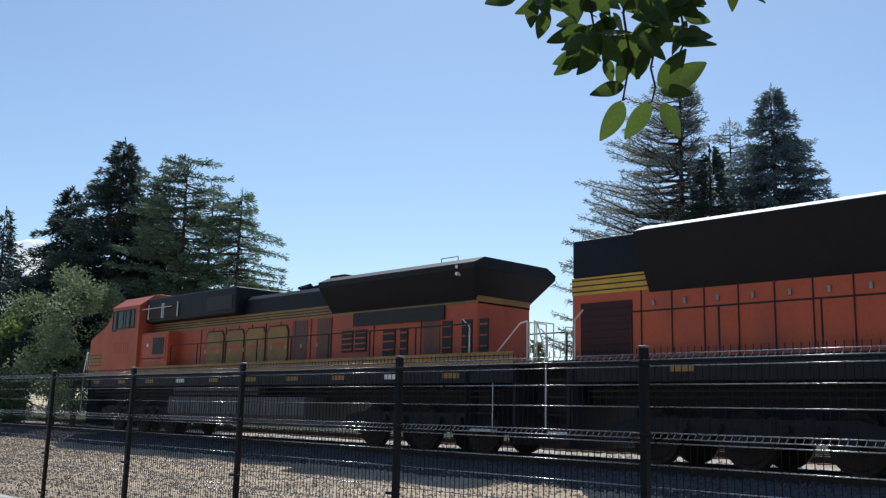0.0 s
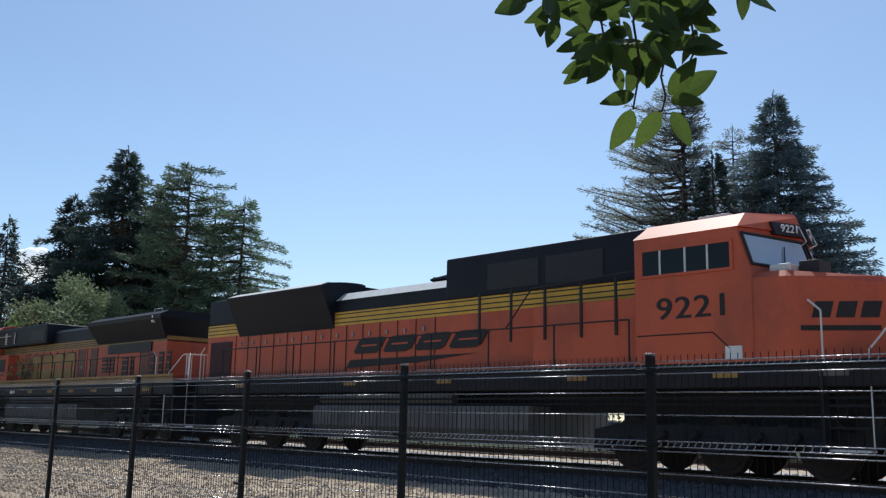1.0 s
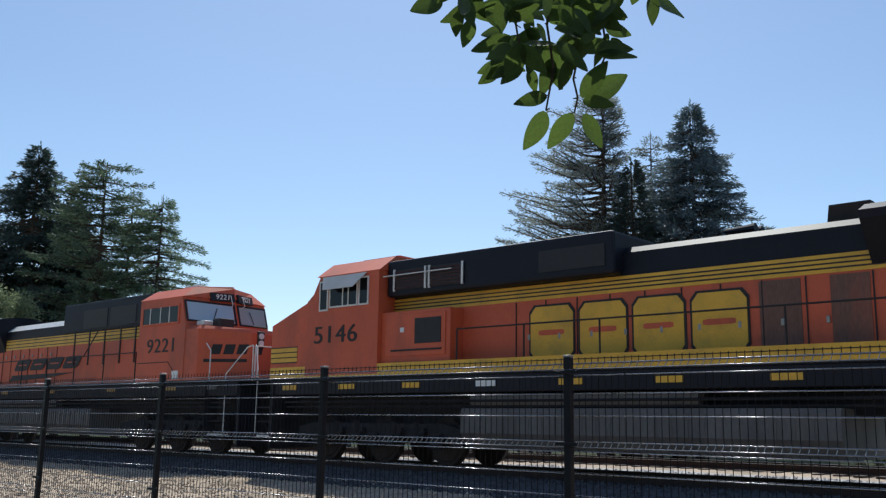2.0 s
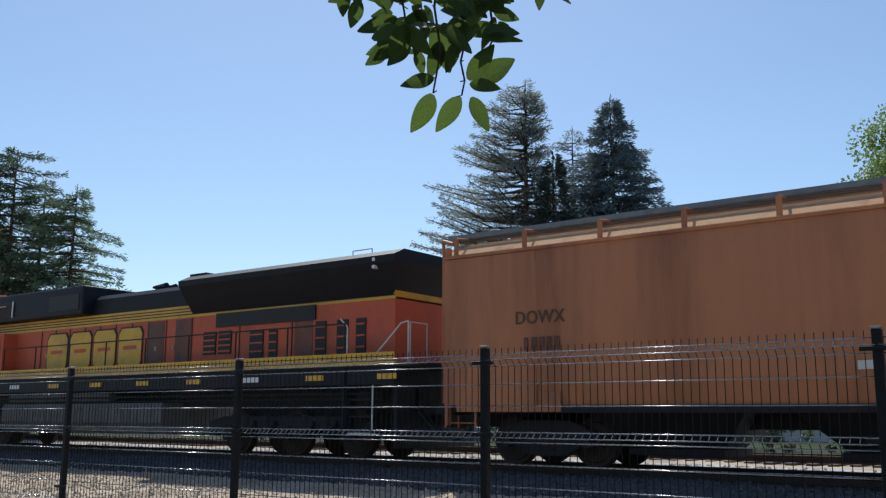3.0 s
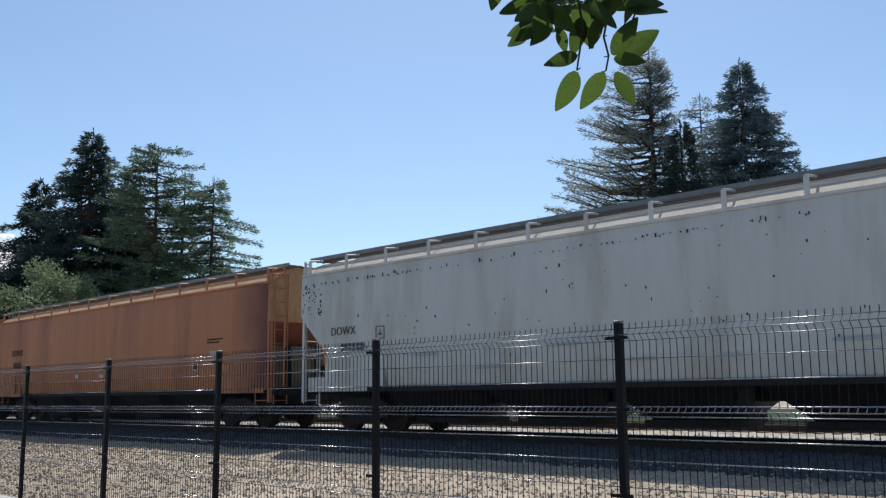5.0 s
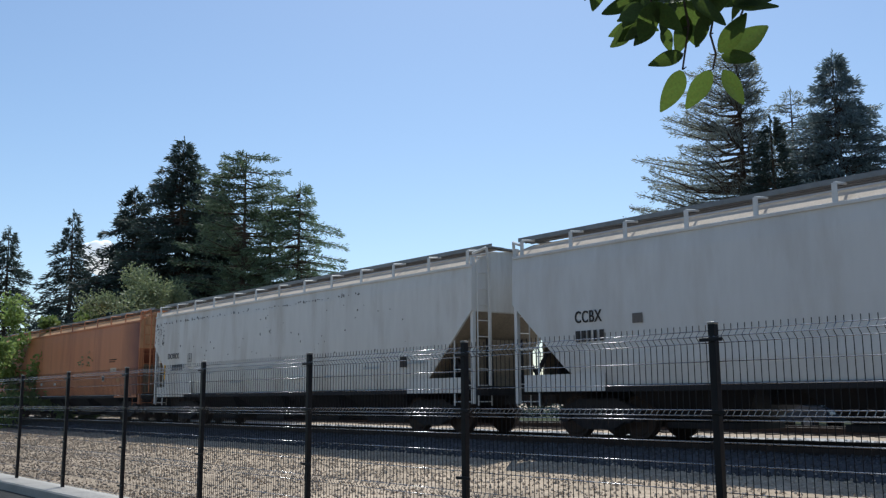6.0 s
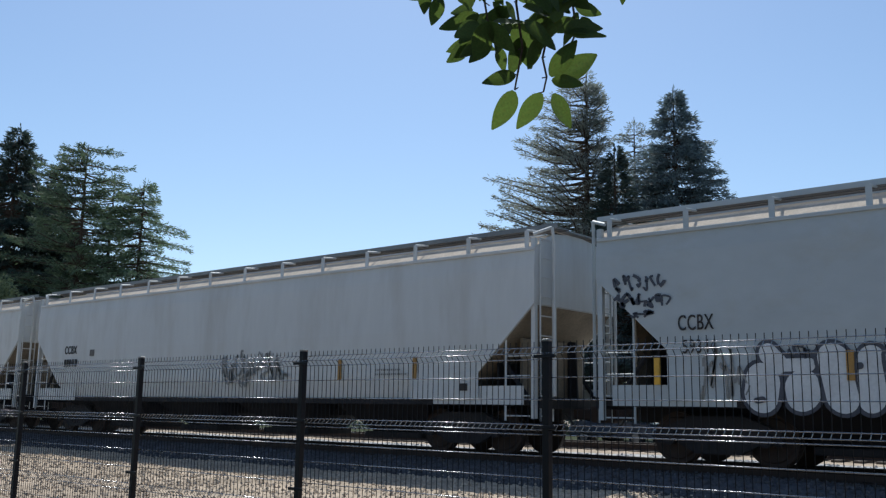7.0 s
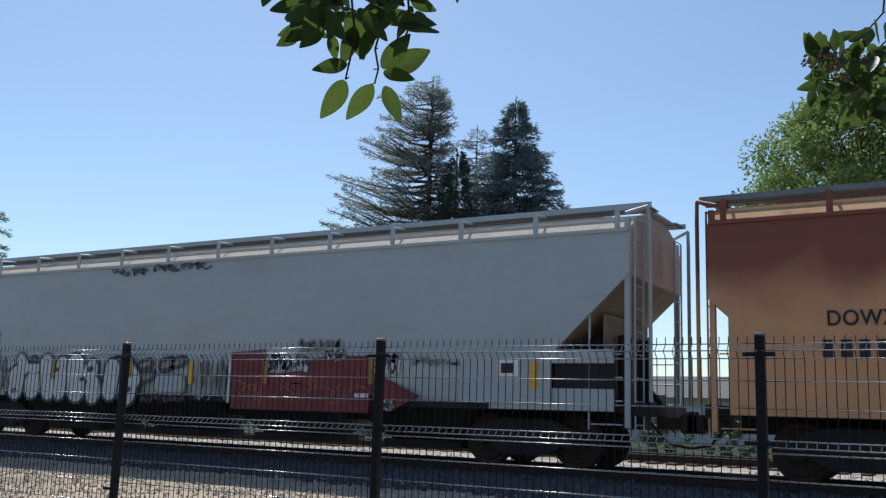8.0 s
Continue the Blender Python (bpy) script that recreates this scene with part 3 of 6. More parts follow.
def underbody(parent, x0, x1, tank0, tank1, sill_mat, striped, stripe="yellow"):
    L, H = x0, x1
    part("walkway", boxed(L + 0.1, H - 0.1, -1.5, 1.5, 1.98, 2.06), "underframe", parent)
    part("side_sill", boxed(L + 0.7, H - 0.7, -1.48, 1.48, 1.60, 1.98, bevel=0.02), sill_mat, parent)
    part("centre_beam", boxed(L + 0.6, H - 0.6, -0.7, 0.7, 1.15, 1.62), "underframe", parent)
    if striped:
        part("sill_stripe", boxed(L + 0.7, H - 0.7, -1.515, -1.497, 2.02, 2.30), stripe, parent, "yellow stripe")
        for z in (2.10, 2.20):
            part("pinstripe", boxed(L + 0.7, H - 0.7, -1.522, -1.514, z, z + 0.018), "letter", parent)
        k = 0
        x = L + 1.2
        while x < H - 1:
            part("reflector", boxed(x, x + 0.55, -1.492, -1.479, 1.72, 1.84), stripe if k % 5 != 3 else "white", parent)
            x += 2.15
            k += 1
    bm = bmesh.new()
    prism(bm, [(-1.38, 1.26), (-1.42, 1.18), (-1.42, 0.74), (-1.2, 0.42), (1.2, 0.42), (1.42, 0.74), (1.42, 1.18), (1.38, 1.26)], "x", tank0, tank1)
    tk = part("fuel_tank", bm, "tank", parent, "dusty grey fuel tank")
    x = tank0 + 0.5
    while x < tank1 - 0.2:
        part("tank_rib", boxed(x, x + 0.03, -1.435, -1.42, 0.74, 1.18), "tank", tk)
        x += 0.32
    bm = bmesh.new()
    rod(bm, (tank0 + 0.2, -1.22, 1.44), (tank1 - 2.5, -1.22, 1.44), 0.14, 16)
    part("air_reservoir", bm, "tank", parent)
    bm = bmesh.new()
    rod(bm, (L + 1.2, -1.36, 1.42), (H - 1.2, -1.36, 1.42), 0.03, 8)
    rod(bm, (L + 1.2, -1.30, 1.30), (H - 1.2, -1.30, 1.30), 0.025, 8)
    part("brake_pipe", bm, "underframe", parent)


def slab_logo(parent, x0, x1, z0, z1, y, fill, edge, lean=0.0, ground="orange"):
    """The railway's emblem as four plain chamfered blocks, each with a slot."""
    w, h = (x1 - x0) / 4, z1 - z0
    block = [(0.10, 0), (0.76, 0), (0.86, 0.14), (0.86, 0.86), (0.76, 1), (0.10, 1), (0, 0.86), (0, 0.14)]
    for i, shape in enumerate([block] * 4):
        def laid(g):
            cx, cz = 0.45, 0.5
            return [(x0 + i * w + w * u + math.copysign(g, u - cx) + lean * v, z0 + h * v + math.copysign(g, v - cz)) for u, v in shape]
        if edge:
            part("emblem_outline", prism(bmesh.new(), laid(0.045), "y", y - 0.006, y + 0.01), edge, parent)
        part("emblem_shape", prism(bmesh.new(), laid(0), "y", y - 0.016, y), fill, parent)
        hole = [(x0 + i * w + w * (0.43 + (u - 0.43) * 0.6) + lean * (0.5 + (v - 0.5) * 0.1), z0 + h * (0.5 + (v - 0.5) * 0.1)) for u, v in shape]
        part("emblem_slot", prism(bmesh.new(), hole, "y", y - 0.020, y), ground, parent)


def door_lines(parent, xs, y, z0, z1, mat="letter"):
    for x in xs:
        part("door_seam", boxed(x - 0.012, x + 0.012, y - 0.01, y + 0.004, z0, z1), mat, parent)


def latches(parent, xs, y, z):
    for x in xs:
        part("door_latch", boxed(x - 0.03, x + 0.03, y - 0.03, y, z - 0.06, z + 0.06, bevel=0.008), "steel", parent)


def ge_loco(x0, length, number, paint, crisp, tail=0.0):
    """A wide-nosed freight locomotive with its nose towards -x; its own x runs from the nose's coupler."""
    g = thing("locomotive", "orange and black freight locomotive with yellow stripes" if crisp else "faded orange and black freight locomotive, grimy yellow stripes", "locomotive", "locomotives of the train")
    L, k = length, length / 23.9
    underbody(g, 0.0, L, 7.2 * k, 15.2 * k, "black", True, "yellow" if crisp else "old_yellow")
    loco_bogie(g, 4.3 * k)
    loco_bogie(g, L - 4.3 * k)
    end_rails(g, 0.0, -1, "rail_paint")
    end_rails(g, L, 1, "rail_paint")
    # nose and cab
    bm = prism(bmesh.new(), [(0.72, 2.06), (0.66, 2.3), (0.72, 3.44), (2.15, 3.98), (2.15, 2.06)], "y", -1.06, 1.06)
    bmesh.ops.bevel(bm, geom=[e for e in bm.edges if abs(e.verts[0].co.y - e.verts[1].co.y) < 1e-4], offset=0.07, segments=2, affect='EDGES')
    nose = part("nose", bm, paint, g)
    bm = prism(bmesh.new(), [(2.1, 2.06), (2.1, 3.93), (2.34, 4.12), (2.58, 4.55), (4.68, 4.55), (4.68, 2.06)], "y", -1.52, 1.52)
    cab = part("cab", bm, paint, g)
    # side sheet that runs from the cab down to the nose
    bm = prism(bmesh.new(), [(0.70, 2.06), (0.70, 3.40), (2.12, 3.93), (2.12, 2.06)], "y", -1.50, -1.02)
    part("nose_side", bm, paint, g)
    bm = prism(bmesh.new(), [(0.70, 2.06), (0.70, 3.40), (2.12, 3.93), (2.12, 2.06)], "y", 1.02, 1.50)
    part("nose_side", bm, paint, g)
    part("cab_roof", prism(bmesh.new(), [(-1.54, 4.54), (-1.0, 4.93), (1.0, 4.93), (1.54, 4.54)], "x", 2.46, 4.72), paint, g, "sunlit orange cab roof")
    part("roof_box", boxed(3.3, 4.6, -0.75, 0.75, 4.92, 5.01, bevel=0.02), paint, g)
    for a, b, z0 in ((2.58, 2.90, 3.66), (2.95, 3.97, 3.72), (4.01, 4.35, 3.72)):
        w = part("cab_window", boxed(a + 0.035, b - 0.035, -1.535, -1.522, z0 + 0.04, 4.38), "dark_glass", g, "tinted cab side window")
        for q in ((a, a + 0.035, z0, 4.42), (b - 0.035, b, z0, 4.42), (a + 0.035, b - 0.035, z0, z0 + 0.04), (a + 0.035, b - 0.035, 4.38, 4.42)):
            part("window_frame", boxed(q[0], q[1], -1.552, -1.521, q[2], q[3]), "rail_paint" if crisp else "letter", w)
        if b - a > 0.6:
            for x in (3.42, 3.62):
                part("window_mullion", boxed(x, x + 0.035, -1.548, -1.521, z0 + 0.04, 4.38), "rail_paint" if crisp else "letter", w)
    if crisp:
        awning = slab(bmesh.new(), ((2.72, -1.56, 4.50), (4.30, -1.56, 4.50), (4.06, -1.80, 4.14), (2.98, -1.80, 4.14)), (0, -0.012, 0.008))
        part("window_awning", awning, "awning", g, "pale grey sun awning over the window")
    if crisp:
        lettering("number", number, 0.44, "letter", g, 3.18, -1.522, 2.86, 1.24, "dark road number", 0.0, True)
    else:
        lettering("number", number, 0.42, "faded", g, 3.35, -1.522, 2.83, 1.0)
    bm = boxed(0.70, 1.75, -1.508, -1.497, 2.42, 2.82, bevel=0.004)
    part("nose_flash", bm, "yellow" if crisp else "old_yellow", g, "yellow flash with dark lines")
    for z in (2.42, 2.55, 2.68, 2.81):
        part("pinstripe", boxed(0.70, 1.77, -1.514, -1.506, z - 0.012, z + 0.012), "letter", g)
    # equipment box behind the cab
    part("equipment_box", boxed(4.68, 6.85 * k, -1.40, 1.40, 2.06, 3.5, bevel=0.02), paint, g)
    part("box_door", boxed(4.86, 6.72 * k, -1.425, -1.40, 2.45, 3.42, bevel=0.008), paint, g)
    part("louvre_panel", boxed(5.80 * k, 6.60 * k, -1.44, -1.422, 2.72, 3.3), "louvre", g)
    part("door_slot", boxed(5.05 * k, 6.62 * k, -1.445, -1.424, 2.56, 2.60), "letter", g)
    part("placard", boxed(5.33 * k, 5.45 * k, -1.43, -1.424, 3.0, 3.11), "white", g)
    # long hood
    hood = part("hood", boxed(4.67, L - 1.15 - tail, -0.95, 0.95, 2.06, 3.60, bevel=0.02), paint, g)
    part("hood_stripe", boxed(4.67, L - 1.15 - tail, -0.962, 0.962, 3.54, 3.86), "yellow" if crisp else "old_yellow", g, "yellow stripes along the hood")
    for z in (3.62, 3.70, 3.78):
        part("pinstripe", boxed(4.67, L - 1.15 - tail, -0.968, -0.961, z - 0.014, z + 0.014), "letter", g)
    top = part("hood_top", prism(bmesh.new(), [(-0.955, 3.86), (-0.955, 4.32), (-0.8, 4.45), (0.8, 4.45), (0.955, 4.32), (0.955, 3.86)], "x", 4.67, 15.7 * k), "black", g)
    part("blower_housing", boxed(4.74, 11.0 * k, -1.30, 1.30, 3.88, 4.75, bevel=0.06), "black", g)
    for a in (4.98, 6.10):
        gr = part("air_grille", boxed(a, a + 1.05, -1.325, -1.30, 4.02, 4.50), "louvre", g)
        for i in range(6):
            part("slat", boxed(a + 0.05, a + 1.0, -1.345, -1.32, 4.05 + i * 0.075, 4.08 + i * 0.075), "grille", gr)
        for q in (a, a + 1.0):
            part("grille_frame", boxed(q, q + 0.05, -1.35, -1.31, 4.0, 4.52), "rail_paint", gr)
    part("roof_grab", rod(bmesh.new(), (4.75, -1.45, 4.36), (6.9, -1.45, 4.36), 0.015), "rail_paint", g)
    part("side_panel", boxed(9.2 * k, 10.8 * k, -1.315, -1.30, 4.05, 4.50), "louvre", g)
    # horn and exhaust
    bm = bmesh.new()
    rod(bm, (13.1 * k, 0, 4.45), (13.1 * k, 0, 4.62), 0.03)
    for y, d in ((-0.16, 1), (0, -1), (0.16, 1)):
        rod(bm, (13.1 * k - 0.3 * d, y, 4.66), (13.1 * k + 0.32 * d, y, 4.66), 0.04, 10, r2=0.1)
    part("horn", bm, "black", g)
    part("exhaust", prism(bmesh.new(), [(14.85 * k, 4.45), (14.9 * k, 4.82), (15.6 * k, 4.82), (15.65 * k, 4.45)], "y", -0.5, 0.5), "rust", g)
    # radiator wing at the tail
    r0 = 15.7 * k
    bm = prism(bmesh.new(), [(-0.95, 3.60), (-1.48, 4.30), (-1.50, 4.44), (-1.15, 4.60), (1.15, 4.60), (1.50, 4.44), (1.48, 4.30), (0.95, 3.60)], "x", r0, L - 0.75 - tail)
    bmesh.ops.bisect_plane(bm, geom=bm.verts[:] + bm.edges[:] + bm.faces[:], plane_co=(L - 1.3 - tail, 0, 3.5), plane_no=(0.9, 0, -0.6), clear_outer=True)
    bmesh.ops.holes_fill(bm, edges=[e for e in bm.edges if e.is_boundary])
    part("radiator", bm, "black", g, "black overhanging radiator housing")
    bm = bmesh.new()
    tube(bm, [(L - 2.6 - tail, -0.8, 4.58), (L - 2.6 - tail, -0.8, 4.78), (L - 2.0 - tail, -0.8, 4.78), (L - 2.0 - tail, -0.8, 4.58)], 0.014, 6)
    part("roof_handhold", bm, "rail_paint", g)
    for i in range(2):
        part("tail_lamp", rod(bmesh.new(), (L - 1.35 - tail, -1.0, 4.20 + i * 0.17), (L - 1.35 - tail, -1.50, 4.20 + i * 0.17), 0.045, 12), "white", g)
    part("radiator_screen", boxed(r0 + 1.0, r0 + 4.6, -1.0, -0.94, 3.2, 3.56), "louvre", g)
    # lower louvred doors at the tail
    for a, b, z0, z1 in ((16.2, 16.7, 2.5, 3.1), (16.8, 17.3, 2.5, 3.1), (18.0, 18.5, 2.2, 3.05), (18.7, 19.0, 2.2, 3.05), (20.3, 20.65, 2.1, 3.15), (21.0, 21.35, 2.1, 3.15), (21.6, 21.9, 2.1, 3.15)):
        lv = part("louvred_door", boxed(a * k, b * k, -0.975, -0.948, z0, z1), "louvre", g)
        for i in range(4):
            z = z0 + (i + 0.5) * (z1 - z0) / 4
            part("slat", boxed(a * k + 0.03, b * k - 0.03, -0.99, -0.973, z - 0.02, z + 0.02), paint, lv)
    door_lines(g, [8.35 * k + i * 0.78 for i in range(9)] + [15.7 * k, 17.6 * k, 19.5 * k], -0.958, 2.08, 3.52)
    latches(g, [8.7 * k + i * 0.78 for i in range(9)], -0.958, 2.75)
    slab_logo(g, 8.75 * k, 13.7 * k, 2.28, 3.38, -0.966, "yellow" if crisp else "old_yellow", "letter", ground=paint)
    for a, b in ((13.75, 14.5), (15.0, 15.65), (19.6, 20.2)):
        part("sooty_door", boxed(a * k, b * k, -0.964, -0.945, 2.10, 3.5), "sooty", g, "soot-stained engine door")
    handrail(g, 7.1, L - 2.2, -1.46, 2.06, 2.98, 8, "letter")
    handrail(g, 5.3, L - 1.55, 1.46, 2.06, 2.98, 9, "letter")
    MOVING.append((g, x0))
    return g


def emd_loco(x0, length, number):
    """A freight locomotive with its nose towards +x; its own x runs from the tail's coupler."""
    g = thing("locomotive", "orange locomotive with black roof, yellow stripes and flared radiators", "locomotive", "locomotives of the train")
    L = length
    underbody(g, 0.0, L, 7.2, 15.1, "underframe", False)
    for x in (3.2, 8.6, 12.2, 16.2, 19.6, 21.6):
        part("reflector", boxed(x, x + 0.5, -1.492, -1.479, 1.78, 1.88), "old_yellow" if x < 21 else "tank", g)
    loco_bogie(g, 4.4)
    loco_bogie(g, L - 4.4)
    end_rails(g, 0.0, -1, "rail_paint")
    end_rails(g, L, 1, "rail_paint")
    c0 = 17.95        # cab's rear wall
    # cab whose front comes to a shallow point, with a raked windscreen
    def plan(z, back, y=1.52):
        return [(c0, -y, z), (c0 + 2.5 - back, -y, z), (c0 + 3.02 - back, 0, z), (c0 + 2.5 - back, y, z), (c0, y, z)]
    part("cab", loft(bmesh.new(), [plan(2.06, 0), plan(3.72, 0), plan(4.56, 0.28)]), "orange", g)
    roof = loft(bmesh.new(), [[(x - (0.03 if x == c0 else -0.06), y, z) for x, y, z in plan(4.55, 0.28, 1.54)], plan(4.90, 0.34, 1.02), plan(4.97, 0.40, 0.5)])
    part("cab_roof", roof, "orange", g, "sunlit orange cab roof")
    part("roof_box", boxed(c0 + 0.9, c0 + 1.6, -0.6, 0.6, 4.95, 5.06, bevel=0.02), "rail_paint", g)

    def front(s, u, z, out=0.0):
        """A point on one half of the front: u from the corner to the middle."""
        back = 0.28 * max(0.0, z - 3.72) / 0.84
        return Vector((c0 + 2.5 - back + 0.52 * u + out * 0.93, s * (1.52 * (1 - u) + out * 0.36), z + out * 0.3))
    for s in (-1, 1):
        pane = [front(s, u, z, 0.006) for u, z in ((0.07, 3.86), (0.93, 3.80), (0.93, 4.34), (0.07, 4.40))]
        w = part("windscreen", slab(bmesh.new(), pane, (0.018, s * 0.007, 0)), "screen_glass", g, "raked cab windscreen with pale sky put into its colour")
        for (ua, za), (ub, zb) in (((0.04, 3.83), (0.96, 3.77)), ((0.96, 3.77), (0.96, 4.37)), ((0.96, 4.37), (0.04, 4.43)), ((0.04, 4.43), (0.04, 3.83))):
            part("windscreen_frame", rod(bmesh.new(), front(s, ua, za, 0.02), front(s, ub, zb, 0.02), 0.028, 6), "letter", w)
        part("wiper", rod(bmesh.new(), front(s, 0.52, 3.84, 0.05), front(s, 0.62, 4.22, 0.05), 0.012, 6), "letter", w)
        part("number_box", slab(bmesh.new(), [front(s, u, z, 0.0) for u, z in ((0.52, 4.47), (0.98, 4.47), (0.98, 4.72), (0.52, 4.72))], (0.12, s * 0.045, 0)), "letter", g)
        ob = new("number_sign", text_mesh("number_sign", number, 0.15, "white"))
        ob.parent = g
        ob.matrix_basis = Matrix.Translation(front(s, 0.75, 4.53, 0) + Vector((0.128, s * 0.05, 0))) @ pose(0, 0, 0, 90, 0, 90 + s * 20.9)
        part("cab_grab", tube(bmesh.new(), [front(s, 0.9, 4.6, 0.02), front(s, 0.9, 4.62, 0.16), front(s, 0.9, 4.3, 0.2), front(s, 0.9, 4.28, 0.05)], 0.012, 6), "rail_paint", g)
    for a, b in ((0.20, 0.58), (0.62, 1.14), (1.18, 1.62), (1.66, 2.10)):
        part("cab_window", boxed(c0 + a, c0 + b, -1.535, -1.522, 3.80, 4.28), "dark_glass", g, "tinted cab side window")
    for q in ((0.14, 2.16, 3.75, 3.80), (0.14, 2.16, 4.28, 4.33), (0.14, 0.20, 3.80, 4.28), (2.10, 2.16, 3.80, 4.28), (0.58, 0.62, 3.8, 4.28), (1.14, 1.18, 3.8, 4.28), (1.62, 1.66, 3.8, 4.28)):
        part("window_frame", boxed(c0 + q[0], c0 + q[1], -1.548, -1.52, q[2], q[3]), "rail_paint" if 0.3 < q[0] < 2.0 else "orange", g)
    # nose, narrowing to a flat front
    nose_plan = [(2.4, -1.50), (3.15, -1.50), (4.5, -0.62), (4.5, 0.62), (3.15, 1.50), (2.4, 1.50)]
    shoulder = {2.4: 3.68, 3.15: 3.66, 4.5: 3.52}
    nose = loft(bmesh.new(), [[(c0 + x, y, 2.06) for x, y in nose_plan], [(c0 + x, y, shoulder[x] - 0.12) for x, y in nose_plan], [(c0 + x - (0.06 if x > 3 else 0), y * 0.93, shoulder[x]) for x, y in nose_plan]])
    part("nose", nose, "orange", g)
    # the cover's pale paint puts sunlight into its colour
    part("nose_cover", boxed(c0 + 2.75, c0 + 3.15, -1.32, -0.75, 3.66, 3.80, bevel=0.03), "rail_paint", g, "nose cover painted pale as if sunlit")
    part("nose_box", boxed(c0 + 3.18, c0 + 3.55, -1.05, -0.55, 3.56, 3.86, bevel=0.02), "louvre", g, "dark sand filler box")
    for i in range(2):
        hl = rod(bmesh.new(), (c0 + 4.48, -0.30, 3.13 + 0.2 * i), (c0 + 4.56, -0.30, 3.13 + 0.2 * i), 0.085, 16)
        part("headlight", hl, "white", g)
    part("headlight_plate", boxed(c0 + 4.40, c0 + 4.52, -0.43, -0.17, 2.99, 3.47, bevel=0.02), "letter", g)
    turn = math.degrees(math.atan2(0.88, 1.35))
    for i in range(4):
        slanted = prism(bmesh.new(), [(-0.17, 0), (0.13, 0), (0.2, 0.28), (-0.1, 0.28)], "y", -0.012, 0.0)
        o = new("emblem_slab", finish("emblem_slab", slanted, "letter"))
        if i < 3:
            o.parent, o.matrix_basis = g, pose(c0 + 3.62 + i * 0.33, -1.194 + i * 0.215, 2.80, 0, 0, turn)
        else:
            o.parent, o.matrix_basis = g, pose(c0 + 4.5, -0.38, 2.80, 0, 0, 90)
    stripe = new("emblem_bar", finish("emblem_bar", boxed(-0.75, 0.55, -0.010, 0.0, -0.045, 0.045), "letter"))
    stripe.parent, stripe.matrix_basis = g, pose(c0 + 3.95, -0.979, 2.62, 0, 0, turn)
    part("toolbox", boxed(c0 + 1.95, c0 + 2.28, -1.535, -1.52, 2.10, 2.35), "white", g)
    lettering("number", number, 0.43, "letter", g, c0 + 1.28, -1.522, 2.92, 1.28, "dark road number", 0.0, True)
    # cab's side seam
    bm = tube(bmesh.new(), [(c0 + 0.05, -1.525, 2.62), (c0 + 1.7, -1.525, 2.62), (c0 + 2.05, -1.525, 2.3), (c0 + 2.05, -1.525, 2.08)], 0.012, 6)
    part("body_seam", bm, "letter", g)
    # hood
    part("hood", boxed(0.42, c0, -0.95, 0.95, 2.06, 3.50, bevel=0.02), "orange", g)
    part("cab_side_box", boxed(c0 - 2.9, c0, -1.25, -0.94, 2.06, 3.45, bevel=0.02), "orange", g)
    part("hood_stripe", boxed(0.42, c0, -0.962, 0.962, 3.48, 3.86), "yellow", g, "yellow stripes along the hood")
    for z in (3.56, 3.68, 3.80):
        part("pinstripe", boxed(0.42, c0, -0.968, -0.961, z - 0.014, z + 0.014), "letter", g)
    part("hood_top", prism(bmesh.new(), [(-0.955, 3.86), (-0.955, 4.18), (-0.66, 4.42), (0.66, 4.42), (0.955, 4.18), (0.955, 3.86)], "x", 7.0, 12.0), "black", g)
    # thin strip whose pale paint stands for sun on the hood edge
    part("hood_sun_edge", prism(bmesh.new(), [(-0.94, 4.20), (-0.66, 4.43), (-0.65, 4.44), (-0.95, 4.205)], "x", 7.2, 11.9), "rail_paint", g, "pale strip painted as sun on the hood edge")
    part("inverter_housing", boxed(11.95, c0 - 0.03, -1.0, 1.0, 3.86, 4.90, bevel=0.05), "black", g)
    for a in (13.4, 15.2):
        part("housing_panel", boxed(a, a + 1.6, -1.015, -0.995, 3.98, 4.62, bevel=0.006), "louvre", g)
    part("tail_hood", boxed(0.42, 2.5, -0.95, 0.95, 3.86, 4.70, bevel=0.05), "black", g)
    bm = prism(bmesh.new(), [(-0.95, 3.42), (-1.50, 4.56), (-1.50, 4.60), (-1.20, 4.72), (1.20, 4.72), (1.50, 4.60), (1.50, 4.56), (0.95, 3.42)], "x", 2.4, 7.4)
    part("radiator", bm, "black", g, "black flared radiator housing")
    # pale strip in place of sun shining on the black roof edge
    part("radiator_sun_edge", prism(bmesh.new(), [(-1.502, 4.606), (-1.20, 4.727), (-1.20, 4.735), (-1.505, 4.614)], "x", 2.45, 7.35), "rail_paint", g, "pale strip painted as sun on the roof edge")
    for a in (2.4, 4.1, 5.8):
        part("fan_housing", rod(bmesh.new(), (a + 0.7, 0, 4.74), (a + 0.7, 0, 4.84), 0.66, 24), "black", g)
    part("rear_grille", boxed(0.66, 1.98, -0.97, -0.945, 2.15, 3.30), "grille", g, "dark red louvred door")
    for i in range(7):
        part("slat", boxed(0.70, 1.94, -0.985, -0.968, 2.25 + i * 0.15, 2.29 + i * 0.15), "grille", g)
    door_lines(g, [2.2 + i * 0.72 for i in range(14)], -0.958, 2.08, 3.48)
    latches(g, [2.5 + i * 0.72 for i in range(13)], -0.958, 3.2)
    for x in (13.4, 14.4, 15.4, 16.4, 17.3):
        part("hood_brace", boxed(x - 0.03, x + 0.03, -1.28, -1.25, 2.7, 3.9), "letter", g)
    slab_logo(g, 8.3, 13.3, 2.66, 3.08, -0.966, "letter", None, lean=0.32)
